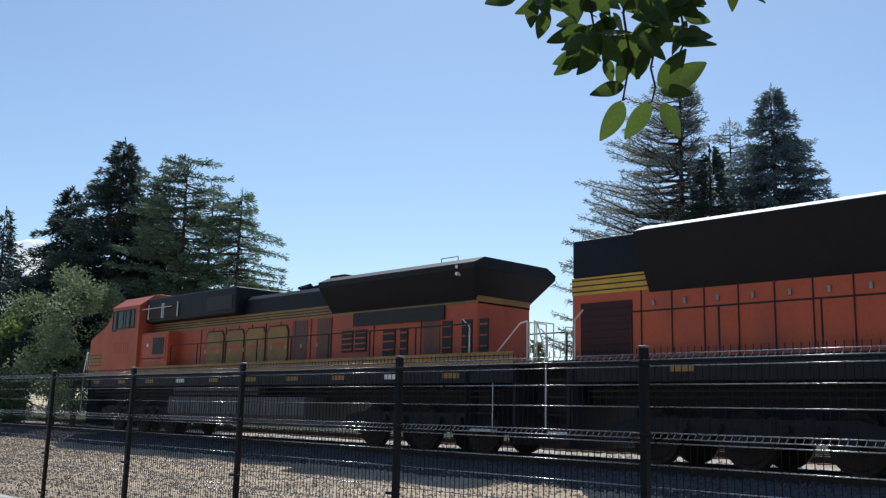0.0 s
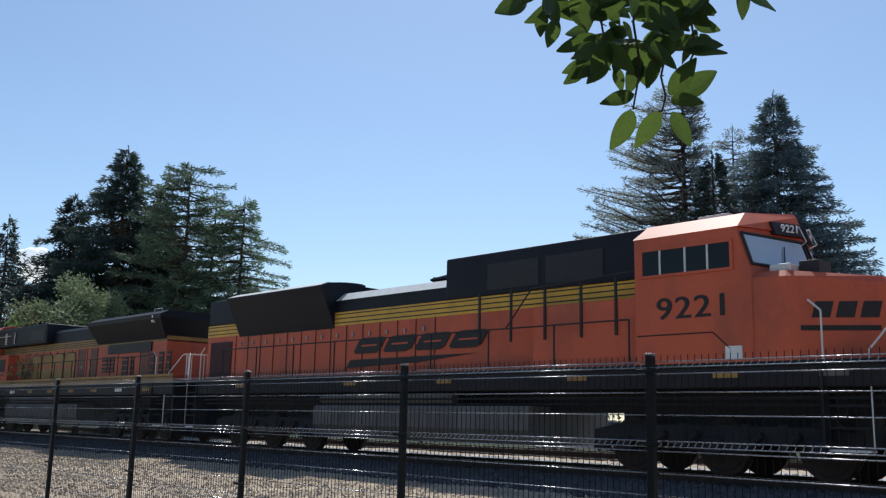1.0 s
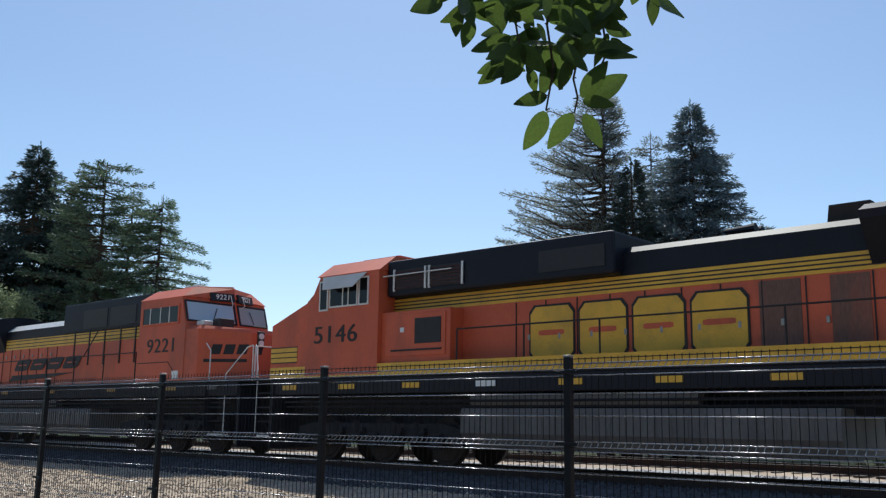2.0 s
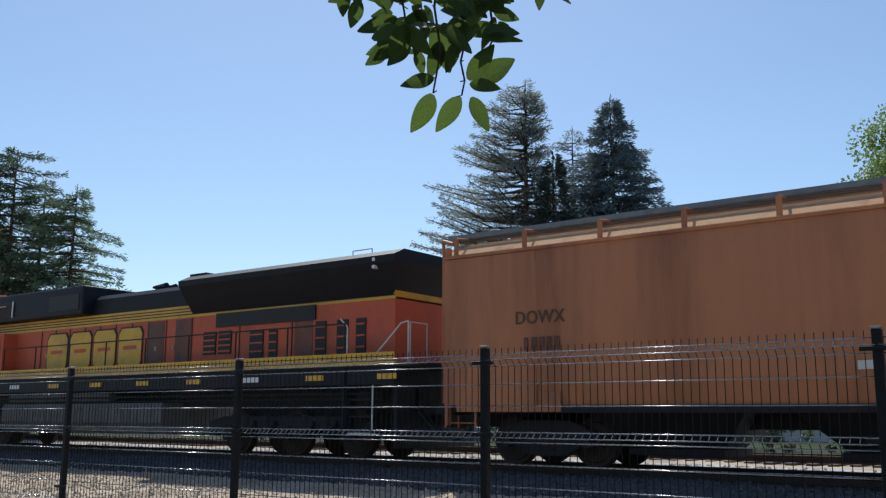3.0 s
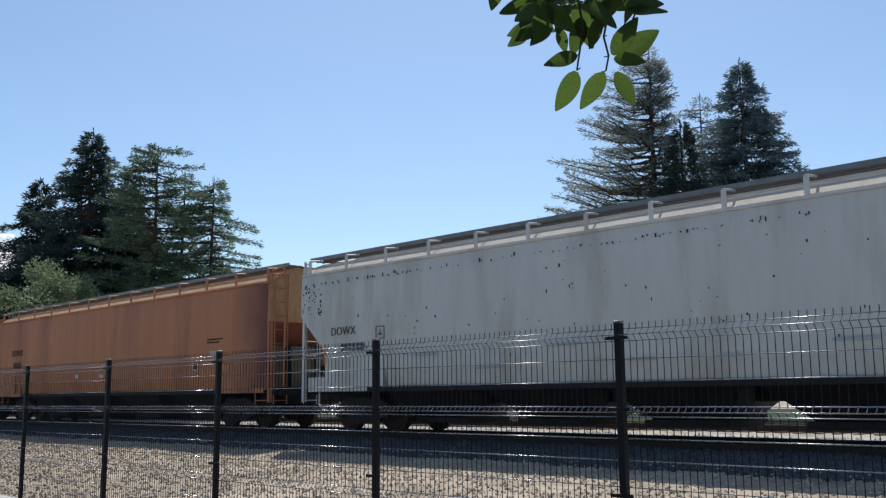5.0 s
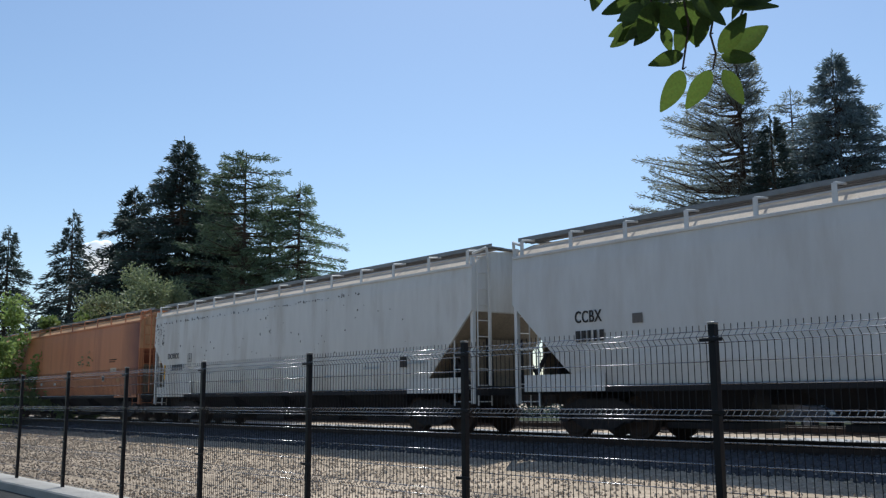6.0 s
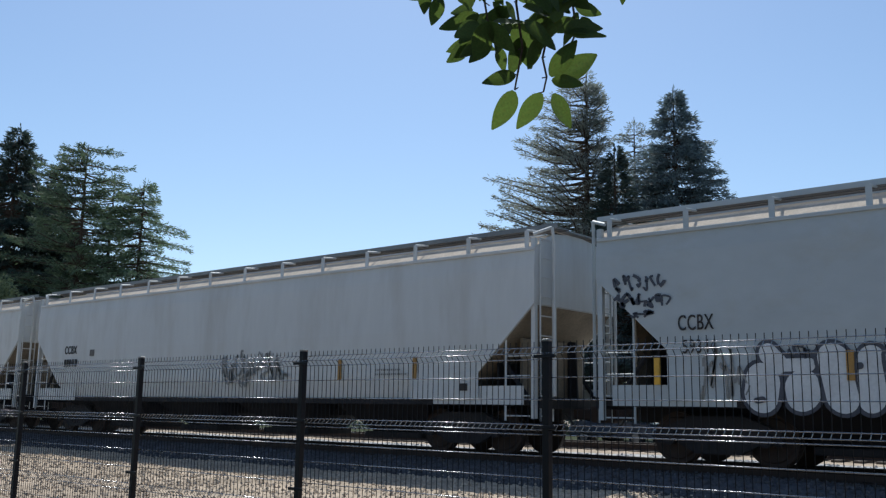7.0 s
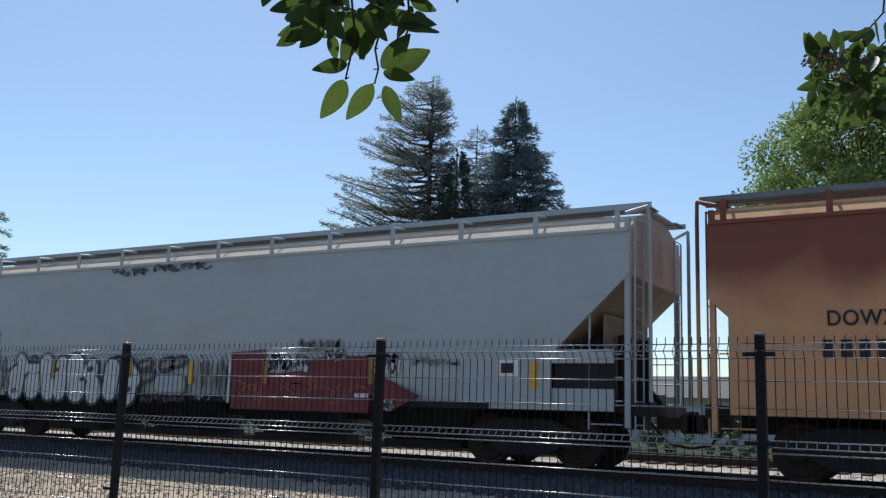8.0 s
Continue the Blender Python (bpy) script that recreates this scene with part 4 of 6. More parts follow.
    part("emblem_bar", prism(bmesh.new(), [(8.0, 2.28), (10.9, 2.36), (13.0, 2.52), (8.2, 2.50)], "y", -0.978, -0.966), "letter", g)
    bm = bmesh.new()
    rod(bm, (10.9, 0, 4.42), (10.9, 0, 4.56), 0.03)
    for y, d in ((-0.2, 1), (-0.07, -1), (0.07, 1), (0.2, -1)):
        rod(bm, (10.9 - 0.35 * d, y, 4.60), (10.9 + 0.35 * d, y, 4.60), 0.035, 10, r2=0.1)
    part("horn", bm, "black", g)
    handrail(g, 2.3, c0 - 0.2, -1.46, 2.06, 2.98, 8, "letter")
    handrail(g, 2.3, c0 - 0.2, 1.46, 2.06, 2.98, 8, "letter")
    tube_bm = tube(bmesh.new(), [(c0 - 0.1, -1.30, 3.98), (c0 - 2.9, -1.30, 3.86), (c0 - 3.6, -1.40, 2.98)], 0.018)
    part("hood_handrail", tube_bm, "letter", g)
    MOVING.append((g, x0))
    return g


# ---- covered hoppers ----
def hopper_bogie(parent, xc):
    bm = bmesh.new()
    for s in (-1, 1):
        prism(bm, [(xc - 1.15, 0.36), (xc - 1.15, 0.60), (xc - 0.5, 0.86), (xc + 0.5, 0.86), (xc + 1.15, 0.60), (xc + 1.15, 0.36), (xc + 0.8, 0.40), (xc + 0.4, 0.20), (xc - 0.4, 0.20), (xc - 0.8, 0.40)],
              "y", s * 0.97, s * 1.12)
        for k in (-1, 1):
            rod(bm, (xc + 0.89 * k, s * 1.1, 0.46), (xc + 0.89 * k, s * 1.2, 0.46), 0.12, 12)
        for k in (-0.16, 0.0, 0.16):
            rod(bm, (xc + k, s * 1.08, 0.3), (xc + k, s * 1.08, 0.7), 0.07, 8)
    box(bm, xc - 0.25, xc + 0.25, -1.0, 1.0, 0.5, 0.85)
    part("bogie_frame", bm, "underframe", parent)
    for k in (-0.89, 0.89):
        wheelset(parent, xc + k, 0.46)


def board_mesh(L, y0, y1):
    """Grating: cross slats on two bearers."""
    verts, faces = [], []

    def slab(x0, x1, a, b, z0, z1):
        k = len(verts)
        verts.extend([(x, y, z) for x in (x0, x1) for y in (a, b) for z in (z0, z1)])
        faces.extend([tuple(k + q for q in f) for f in ((0, 1, 3, 2), (4, 6, 7, 5), (0, 4, 5, 1), (2, 3, 7, 6), (0, 2, 6, 4), (1, 5, 7, 3))])
    x = -0.25
    while x < L + 0.22:
        slab(x, x + 0.016, y0, y1, 4.657, 4.687)
        x += 0.042
    for y in (y0 + 0.05, (y0 + y1) / 2, y1 - 0.05):
        slab(-0.25, L + 0.25, y - 0.012, y + 0.012, 4.642, 4.659)
    me = bpy.data.meshes.new("running_board")
    me.from_pydata(verts, [], faces)
    me.materials.append(M["galvanised"])
    return me


def hopper(x0, x1, paint, label, slope, marks, brackets, board="galvanised", cut_z=3.05):
    """A covered hopper car; its own x runs from its left end, x0 to x1 is the body. slope: how the lower ends are cut back."""
    g = thing("hopper_car", label, "hopper car", "hopper cars of the train")
    L = x1 - x0
    side = [(-1.42, 1.12), (-1.53, 1.6), (-1.56, 2.6), (-1.55, 3.8), (-1.52, 4.15), (-1.45, 4.24), (-1.2, 4.42), (-0.8, 4.57), (-0.3, 4.63)]
    outline = side + [(-y, z) for y, z in reversed(side)]
    bm = prism(bmesh.new(), outline, "x", 0, L)
    for sgn, xe in ((-1, 0.0), (1, L)):
        for co, no in (((xe, 0, cut_z), (sgn * 0.69, 0, -0.724)),):
            geom = bm.verts[:] + bm.edges[:] + bm.faces[:]
            bmesh.ops.bisect_plane(bm, geom=geom, plane_co=co, plane_no=no, clear_outer=True)
            bmesh.ops.holes_fill(bm, edges=[e for e in bm.edges if e.is_boundary])
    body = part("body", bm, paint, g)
    # roof slopes take the dust colour, toned to their sunlit look
    body.data.materials.append(M["lit_roof_dust_tan" if paint in ("hopper_orange", "hopper_brown") else "lit_roof_dust"])
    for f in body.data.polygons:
        # +x ends take the same colour to imitate light bounced between cars
        bounce_lit_end = paint in ("hopper_orange", "hopper_grey") and f.normal.x > 0.9
        if bounce_lit_end or (abs(f.normal.x) < 0.5 and f.center.z > 3.8 and abs(f.normal.z) > 0.35):
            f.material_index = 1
    # roof seam and side seams
    part("roof_seam", boxed(0.02, L - 0.02, -1.565, -1.50, 4.14, 4.21, bevel=0.01), paint, g)
    part("side_sill", boxed(0.6, L - 0.6, -1.50, -1.38, 1.0, 1.14, bevel=0.01), "underframe", g)
    part("side_sill", boxed(0.6, L - 0.6, 1.38, 1.50, 1.0, 1.14, bevel=0.01), "underframe", g)
    # running board with its brackets
    for s in (-1, 1):
        y0, y1 = (-1.06, -0.58) if s < 0 else (0.58, 1.06)
        rb = new("running_board", board_mesh(L, y0, y1))
        rb.parent = g
        rb["label"] = "grey grated running board"
        ye = y0 - 0.015 if s < 0 else y1
        part("board_edge", boxed(-0.25, L + 0.25, ye, ye + 0.015, 4.645, 4.745), board, rb)
        for i in range(brackets + 1):
            x = 0.25 + (L - 0.5) * i / brackets
            bm = bmesh.new()
            box(bm, x - 0.05, x + 0.05, s * 1.45 - 0.012, s * 1.45 + 0.012, 4.20, 4.58)
            tube(bm, [(x, s * 1.45, 4.58), (x, s * 1.02, 4.625)], 0.025, 6)
            part("board_bracket", bm, paint, g)
    for xe in (-0.12, L - 0.12):
        part("end_board", boxed(xe, xe + 0.25, -1.04, 1.04, 4.653, 4.691), board, g)
    # hatches between the boards
    bm = bmesh.new()
    box(bm, 0.9, L - 0.9, -0.42, 0.42, 4.60, 4.80, bevel=0.03)
    part("roof_hatch", bm, paint, g)
    # ends: corner posts, ladders, platform, braces
    for d, xe in ((-1, 0.0), (1, L)):
        inn = xe - d * 0.1
        for s in (-1, 1):
            bm = bmesh.new()
            box(bm, min(inn, inn + d * 0.09), max(inn, inn + d * 0.09), s * 1.46 - 0.05, s * 1.46 + 0.05, 0.75, 4.40)
            part("corner_post", bm, paint, g)
            bm = bmesh.new()
            for q in (0.0, 0.45):
                rod(bm, (xe + d * 0.05, s * (1.40 - q), 0.7), (xe + d * 0.05, s * (1.40 - q), 4.40), 0.018, 6)
            for i in range(10):
                rod(bm, (xe + d * 0.05, s * 1.40, 0.8 + i * 0.4), (xe + d * 0.05, s * 0.95, 0.8 + i * 0.4), 0.014, 6)
            part("end_ladder", bm, paint, g)
            bm = bmesh.new()
            rod(bm, (xe - d * 0.75, s * 1.48, 0.7), (xe - d * 0.75, s * 1.48, 2.9), 0.022, 6)
            for i in range(4):
                rod(bm, (xe - d * 0.75, s * 1.48, 0.8 + i * 0.4), (xe - d * 0.15, s * 1.48, 0.8 + i * 0.4), 0.014, 6)
            part("side_ladder", bm, paint, g)
            bm = tube(bmesh.new(), [(xe - d * 0.35, s * 1.3, 1.2), (xe - d * 0.9, s * 1.35, 1.9)], 0.05, 6)
            part("end_brace", bm, "underframe", g)
            bm = tube(bmesh.new(), [(xe - d * 0.12, s * 1.40, 4.5), (xe + d * 0.24, s * 1.25, 4.62), (xe + d * 0.26, s * 1.2, 4.3), (xe + d * 0.26, s * 1.2, 1.2)], 0.036, 6)
            part("end_grab", bm, paint, g)
        sheet = prism(bmesh.new(), [(xe - d * 0.03, cut_z - 0.02), (xe - d * (0.03 + (cut_z - 1.12) * 1.05), 1.12), (xe - d * (0.015 + (cut_z - 1.12) * 1.05), 1.105), (xe - d * 0.015, cut_z - 0.035)], "y", -1.50, 1.50)
        part("slope_sheet", sheet, "dirt" if paint not in ("hopper_orange", "hopper_brown") else "rusty_panel", g, "dirt-stained sloping end sheet")
        for y in (-0.55, 0.55):
            plate = prism(bmesh.new(), [(xe - d * 1.9, 1.11), (xe - d * 0.52, 2.42), (xe - d * 0.36, 2.4), (xe - d * 0.30, 1.11)], "y", y - 0.02, y + 0.02)
            part("shear_plate", plate, "underframe", g)
        for s in (-1, 1):
            part("end_side_plate", boxed(min(xe - d * 2.7, xe - d * 0.3), max(xe - d * 2.7, xe - d * 0.3), s * 1.49 - 0.015, s * 1.49 + 0.015, 1.02, 1.40), paint, g)
        web = boxed(min(xe - d * 0.62, xe - d * 0.56), max(xe - d * 0.62, xe - d * 0.56), -1.15, 1.15, 1.12, cut_z - 0.66)
        part("end_web", web, "dirt", g)
        part("end_platform", boxed(min(xe, xe - d * 1.6), max(xe, xe - d * 1.6), -1.4, 1.4, 1.02, 1.12), "underframe", g)
        part("end_sheet", boxed(min(xe - d * 1.15, xe - d * 1.1), max(xe - d * 1.15, xe - d * 1.1), -1.25, 1.25, 1.1, cut_z - 1.16), "underframe", g)
        part("end_sill", boxed(min(xe + d * 0.12, xe), max(xe + d * 0.12, xe), -1.42, 1.42, 0.95, 1.18, bevel=0.02), "underframe", g)
        bm = bmesh.new()
        box(bm, min(xe, xe + d * 0.62), max(xe, xe + d * 0.62), -0.12, 0.12, 0.74, 0.96, bevel=0.03)
        box(bm, min(xe + d * 0.45, xe + d * 0.8), max(xe + d * 0.45, xe + d * 0.8), -0.19, 0.19, 0.68, 1.02, bevel=0.05)
        part("coupler", bm, "rust", g)
        bm = tube(bmesh.new(), [(xe, -0.4, 0.85), (xe + d * 0.3, -0.38, 0.5), (xe + d * 0.7, -0.2, 0.42)], 0.024, 6)
        part("air_hose", bm, "rubber", g)
        hopper_bogie(g, xe - d * 2.15)
    part("centre_sill", boxed(0.2, L - 0.2, -0.25, 0.25, 0.72, 1.05), "underframe", g)
    # discharge hoppers
    n = 4
    first, last = 4.6, L - 4.6
    for i in range(n):
        xc = first + (last - first) * i / (n - 1)
        bm = bmesh.new()
        top = [bm.verts.new(p) for p in ((xc - 1.6, -1.35, 1.13), (xc + 1.6, -1.35, 1.13), (xc + 1.6, 1.35, 1.13), (xc - 1.6, 1.35, 1.13))]
        bot = [bm.verts.new(p) for p in ((xc - 0.82, -0.5, 0.36), (xc + 0.82, -0.5, 0.36), (xc + 0.82, 0.5, 0.36), (xc - 0.82, 0.5, 0.36))]
        bm.faces.new(top)
        bm.faces.new(bot)
        for q in range(4):
            bm.faces.new((top[q], top[(q + 1) % 4], bot[(q + 1) % 4], bot[q]))
        part("discharge_hopper", bm, "underframe", g)
        part("outlet_gate", boxed(xc - 0.9, xc + 0.9, -0.75, 0.75, 0.24, 0.37, bevel=0.02), "underframe", g)
    if not slope:
        # full side plate over the sloped end at the tail
        for a, b in ((0.02, 2.2), (L - 2.2, L - 0.02)):
            part("side_plate", boxed(a, b, -1.548, -1.53, 1.15, 4.12), paint, g)
        part("end_panel", boxed(L - 1.9, L - 0.10, -1.562, -1.549, 1.15, 4.12), "rust_blend", g, "paint darkening to rust red at the corner")
    marks(g, L)
    MOVING.append((g, x0))
    return g


def placard(g, x, z, w, h, mat="white", y=-1.572):
    part("placard", boxed(x, x + w, y - 0.006, y, z, z + h), mat, g)


def marks_orange_first(g, L):
    lettering("reporting_mark", "DOWX", 0.25, "letter_rust", g, 2.30, -1.572, 2.70, 0.92, "rust-brown stencilled letters")
    writing_bars(g, 1.95, -1.572, 2.18, 0.85, 0.25, 5, "letter_rust", random.Random(1))
    placard(g, 7.98, 1.66, 0.26, 0.14, "hopper_white")
    placard(g, 9.95, 1.65, 0.32, 0.11, "hopper_white")
    placard(g, 16.4, 1.74, 0.30, 0.24, "hopper_white")
    part("stencil_block", boxed(16.43, 16.67, -1.583, -1.577, 1.77, 1.95), "letter", g)
    placard(g, 17.35, 2.14, 0.7, 0.16, "lit_roof_dust")
    placard(g, 18.1, 1.68, 0.36, 0.18, "lit_roof_dust_tan")
    writing_bars(g, 17.2, -1.573, 2.64, 0.9, 0.04, 16, "rust", random.Random(4))
    writing_bars(g, 17.2, -1.573, 2.55, 0.7, 0.04, 12, "rust", random.Random(5))


def chips(g, x0, x1, z0, z1, count, seed):
    rng = random.Random(seed)
    for i in range(count):
        x, z = rng.uniform(x0, x1), rng.uniform(z0, z1)
        w, h = rng.uniform(0.008, 0.03), rng.uniform(0.012, 0.03) * rng.choice((1, 1, 2, 3))
        part("paint_chip", boxed(x, x + w, -1.576, -1.56, z, z + h), "rust", g)


def marks_white_first(g, L):
    lettering("reporting_mark", "DOWX", 0.22, "letter_faded", g, 1.83, -1.572, 2.47, 0.95, "faded stencilled letters", 0.0)
    writing_bars(g, 1.75, -1.572, 2.02, 0.95, 0.22, 6, "letter_faded", random.Random(2))
    bm = bmesh.new()
    for q in ((3.12, 3.14, 2.3, 2.62), (3.42, 3.44, 2.3, 2.62), (3.14, 3.42, 2.60, 2.62), (3.14, 3.42, 2.3, 2.32), (3.22, 3.34, 2.4, 2.44), (3.27, 3.29, 2.4, 2.55)):
        box(bm, q[0], q[1], -1.578, -1.572, q[2], q[3])
    part("stencil_frame", bm, "letter_faded", g)
    part("side_plate", boxed(1.06, 3.4, -1.554, -1.536, 1.13, 1.98), "hopper_white", g)
    part("yellow_bar", boxed(1.05, 1.12, -1.575, -1.555, 1.70, 2.25), "yellow", g)
    chips(g, 0.08, 0.9, 2.95, 3.85, 46, 5)
    chips(g, 0.3, 14.5, 3.84, 3.90, 80, 6)
    chips(g, 2.0, L - 2, 1.6, 3.8, 60, 7)
    part("stencil_block", boxed(L - 2.9, L - 2.62, -1.578, -1.56, 1.72, 2.0), "letter", g)
    for i in range(7):
        rng = random.Random(i)
        placard(g, 4.5 + 2.0 * i, 1.4 + rng.uniform(0, .5), rng.uniform(0.3, 0.9), 0.06, "hopper_grey")


def scrawl(g, x0, x1, z0, z1, seed, mat="ink_tag", r=0.022, strokes=9, y=-1.5745):
    """A sprayed tag: separate flowing strokes, no letters."""
    rng = random.Random(seed)
    strokes = int(strokes * 1.5)
    step = (x1 - x0) / strokes
    for i in range(strokes):
        cx = x0 + (i + 0.5) * step
        knots = [Vector((cx + rng.uniform(-1.1, 1.1) * step, 0, rng.uniform(z0, z1))) for k in range(rng.choice((3, 4, 5)))]
        knots = [knots[0]] + knots + [knots[-1]]
        pts = []
        for a, b, c, d in zip(knots, knots[1:], knots[2:], knots[3:]):
            for k in range(5):
                u = k / 5
                pts.append(0.5 * (2 * b + (c - a) * u + (2 * a - 5 * b + 4 * c - d) * u * u + (3 * b - a - 3 * c + d) * u ** 3))
        bm = bmesh.new()
        w = r * rng.uniform(0.8, 1.5)
        top = y - 0.0004 * i
        rows = []
        for p, q in zip(pts, pts[1:] + [pts[-1] + (pts[-1] - pts[-2])]):
            s = (q - p).normalized().cross(Vector((0, 1, 0))) * w
            rows.append((bm.verts.new((p.x - s.x, top, p.z - s.z)), bm.verts.new((p.x + s.x, top, p.z + s.z)), bm.verts.new((p.x + s.x, -1.566, p.z + s.z)), bm.verts.new((p.x - s.x, -1.566, p.z - s.z))))
        for a, b in zip(rows, rows[1:]):
            for k in range(4):
                bm.faces.new((a[k], a[(k + 1) % 4], b[(k + 1) % 4], b[k]))
        part("sprayed_stroke", bm, mat, g)


def balloon(g, x0, z0, x1, z1, r, grow, mat, y):
    """A swollen sprayed stroke between two points, a little wider in the middle."""
    p, q = Vector((x0, z0)), Vector((x1, z1))
    along = (q - p).normalized() if (q - p).length > 1e-4 else Vector((0, 1))
    turn = math.atan2(along.y, along.x)
    outline = []
    for c, start in ((q, turn - math.pi / 2), (p, turn + math.pi / 2)):
        for k in range(11):
            a = start + math.pi * k / 10
            rr = (r + grow) * (1 + 0.06 * math.sin(2 * a + x0 * 5))
            outline.append((c.x + rr * math.cos(a), c.y + rr * math.sin(a)))
    part("sprayed_outline" if grow else "sprayed_balloon", prism(bmesh.new(), outline, "y", y, -1.562), mat, g)


def marks_pale(g, L):
    lettering("reporting_mark", "CCBX", 0.26, "letter", g, 2.34, -1.572, 2.50, 0.75, "dark stencilled letters")
    writing_bars(g, 1.98, -1.572, 2.08, 0.85, 0.24, 5, "letter", random.Random(2))
    placard(g, 3.55, 2.40, 0.26, 0.2, "tank")
    part("side_plate", boxed(L - 3.3, L - 1.42, -1.555, -1.537, 1.13, 1.70), "hopper_pale", g)
    scrawl(g, 10.4, 13.1, 1.5, 2.35, 11, "faint_tag", 0.026, 10)
    scrawl(g, 10.6, 11.6, 1.35, 1.9, 12, "faint_tag", 0.022, 3)
    for x in (15.0, 17.4):
        part("yellow_bar", boxed(x, x + 0.11, -1.577, -1.556, 1.55, 2.05), "old_yellow", g)
    part("stencil_block", boxed(L - 1.9, L - 1.7, -1.578, -1.556, 1.3, 1.45), "letter", g)
    writing_bars(g, L - 4.4, -1.573, 1.75, 0.8, 0.04, 13, "faint_tag", random.Random(8))
    writing_bars(g, L - 4.4, -1.573, 1.65, 1.0, 0.04, 16, "faint_tag", random.Random(9))


def marks_white_second(g, L):
    part("stencil_block", boxed(L - 3.8, L - 3.4, -1.578, -1.56, 1.75, 2.1), "letter", g)
    chips(g, 2, L - 2, 1.6, 4.0, 12, 9)


def marks_grey(g, L):
    lettering("reporting_mark", "CCBX", 0.28, "letter", g, 2.02, -1.572, 2.36, 0.62, "dark stencilled letters", 0.006)
    lettering("car_number", "59344", 0.25, "letter", g, 2.08, -1.572, 1.95, 0.70, "", 0.0)
    part("side_plate", boxed(1.45, 3.0, -1.555, -1.537, 1.13, 2.02), "hopper_grey", g)
    scrawl(g, 0.40, 1.40, 3.08, 3.44, 21, strokes=8)
    scrawl(g, 0.40, 1.50, 2.80, 3.10, 22, strokes=8)
    scrawl(g, 0.75, 1.2, 2.62, 2.75, 23, strokes=3)
    scrawl(g, 6.5, 7.6, 3.92, 4.12, 25, strokes=7, r=0.016)
    scrawl(g, 7.9, 9.7, 3.96, 4.14, 24, strokes=9, r=0.016)
    # pale balloon letters, each made of swollen strokes: x, z of both ends, radius
    letters = (((3.31, 1.90, 3.46, 1.74, 0.17), (3.52, 1.71, 3.98, 1.71, 0.10), (3.20, 1.46, 3.16, 1.22, 0.29), (3.84, 1.37, 3.86, 1.22, 0.27)),
               ((4.36, 1.80, 4.47, 1.18, 0.25), (4.92, 1.78, 4.92, 1.16, 0.21)),
               ((5.45, 1.78, 5.52, 1.18, 0.29), (6.04, 1.68, 5.98, 1.62, 0.22), (6.12, 1.26, 6.16, 1.14, 0.25)),
               ((6.78, 1.72, 6.72, 1.18, 0.22),),
               ((7.26, 1.74, 7.54, 1.46, 0.20), (7.32, 1.26, 7.34, 1.18, 0.30)))
    for i, strokes in enumerate(letters):
        for k, stroke in enumerate(strokes):
            balloon(g, *stroke, 0.065, "ink_tag", -1.573 - 0.005 * i - 0.0005 * k)
        for k, stroke in enumerate(strokes):
            balloon(g, *stroke, 0.0, "pale_tag", -1.5755 - 0.005 * i - 0.0005 * k)
    for x, z, r in ((3.14, 1.13, 0.05), (7.36, 1.21, 0.06), (6.0, 1.68, 0.06), (4.72, 1.66, 0.05), (5.74, 1.44, 0.05), (7.2, 1.74, 0.05)):
        balloon(g, x - 0.05, z, x + 0.05, z + 0.02, r, 0.0, "ink_tag", -1.6005)
    # grey balloon letters beside them, and small scribbles
    balloon(g, 8.36, 1.37, 8.99, 1.37, 0.17, 0.05, "faint_tag", -1.574)
    balloon(g, 8.36, 1.37, 8.99, 1.37, 0.17, 0.0, "hopper_grey", -1.577)
    for x, z, r in ((7.86, 1.80, 0.10), (7.95, 1.52, 0.11), (8.55, 1.80, 0.12), (8.92, 1.85, 0.10)):
        balloon(g, x - 0.12, z - 0.02, x + 0.12, z + 0.03, r, 0.05, "ink_tag", -1.574)
        balloon(g, x - 0.10, z - 0.02, x + 0.10, z + 0.03, r * 0.55, 0.0, "faint_tag", -1.577)
    scrawl(g, 7.8, 9.2, 0.95, 1.12, 31, r=0.022, strokes=10)
    scrawl(g, 2.1, 3.0, 1.15, 2.05, 45, "faint_tag", 0.016, 6)
    scrawl(g, 3.6, 4.1, 1.78, 2.02, 46, "ink_tag", 0.02, 4)
    scrawl(g, 9.55, 10.45, 1.0, 2.02, 30, "faint_tag", 0.014, 9, -1.578)
    # the red block with its arrow
    red = prism(bmesh.new(), [(10.58, 0.86), (10.52, 2.07), (11.46, 2.13), (11.56, 1.63), (11.75, 1.61), (12.66, 1.70), (12.74, 1.93), (13.2, 1.98), (14.12, 1.98), (14.5, 1.56), (15.34, 1.21), (14.76, 0.92), (14.5, 1.14), (14.22, 1.22), (14.20, 0.86)], "y", -1.576, -1.50)
    part("sprayed_panel", red, "red_tag", g, "large red sprayed lettering block")
    part("red_edge", boxed(10.46, 10.52, -1.578, -1.56, 0.98, 2.06), "pale_tag", g)
    scrawl(g, 10.8, 14.2, 1.0, 1.6, 42, "rusty_panel", 0.022, 8, -1.580)
    for x0, x1, z0, z1, seed in ((11.6, 12.2, 1.66, 2.04, 33), (12.25, 12.7, 1.76, 2.0, 41), (13.1, 13.55, 1.90, 2.12, 43), (14.35, 14.85, 1.62, 2.02, 44), (14.45, 14.8, 0.92, 1.12, 36)):
        scrawl(g, x0, x1, z0, z1, seed, "pale_tag", 0.045, 7, -1.580)
        scrawl(g, x0, x1, z0, z1, seed + 20, "ink_tag", 0.014, 7, -1.583)
    part("pale_dash", boxed(12.55, 12.65, -1.581, -1.57, 1.66, 1.84), "pale_tag", g)
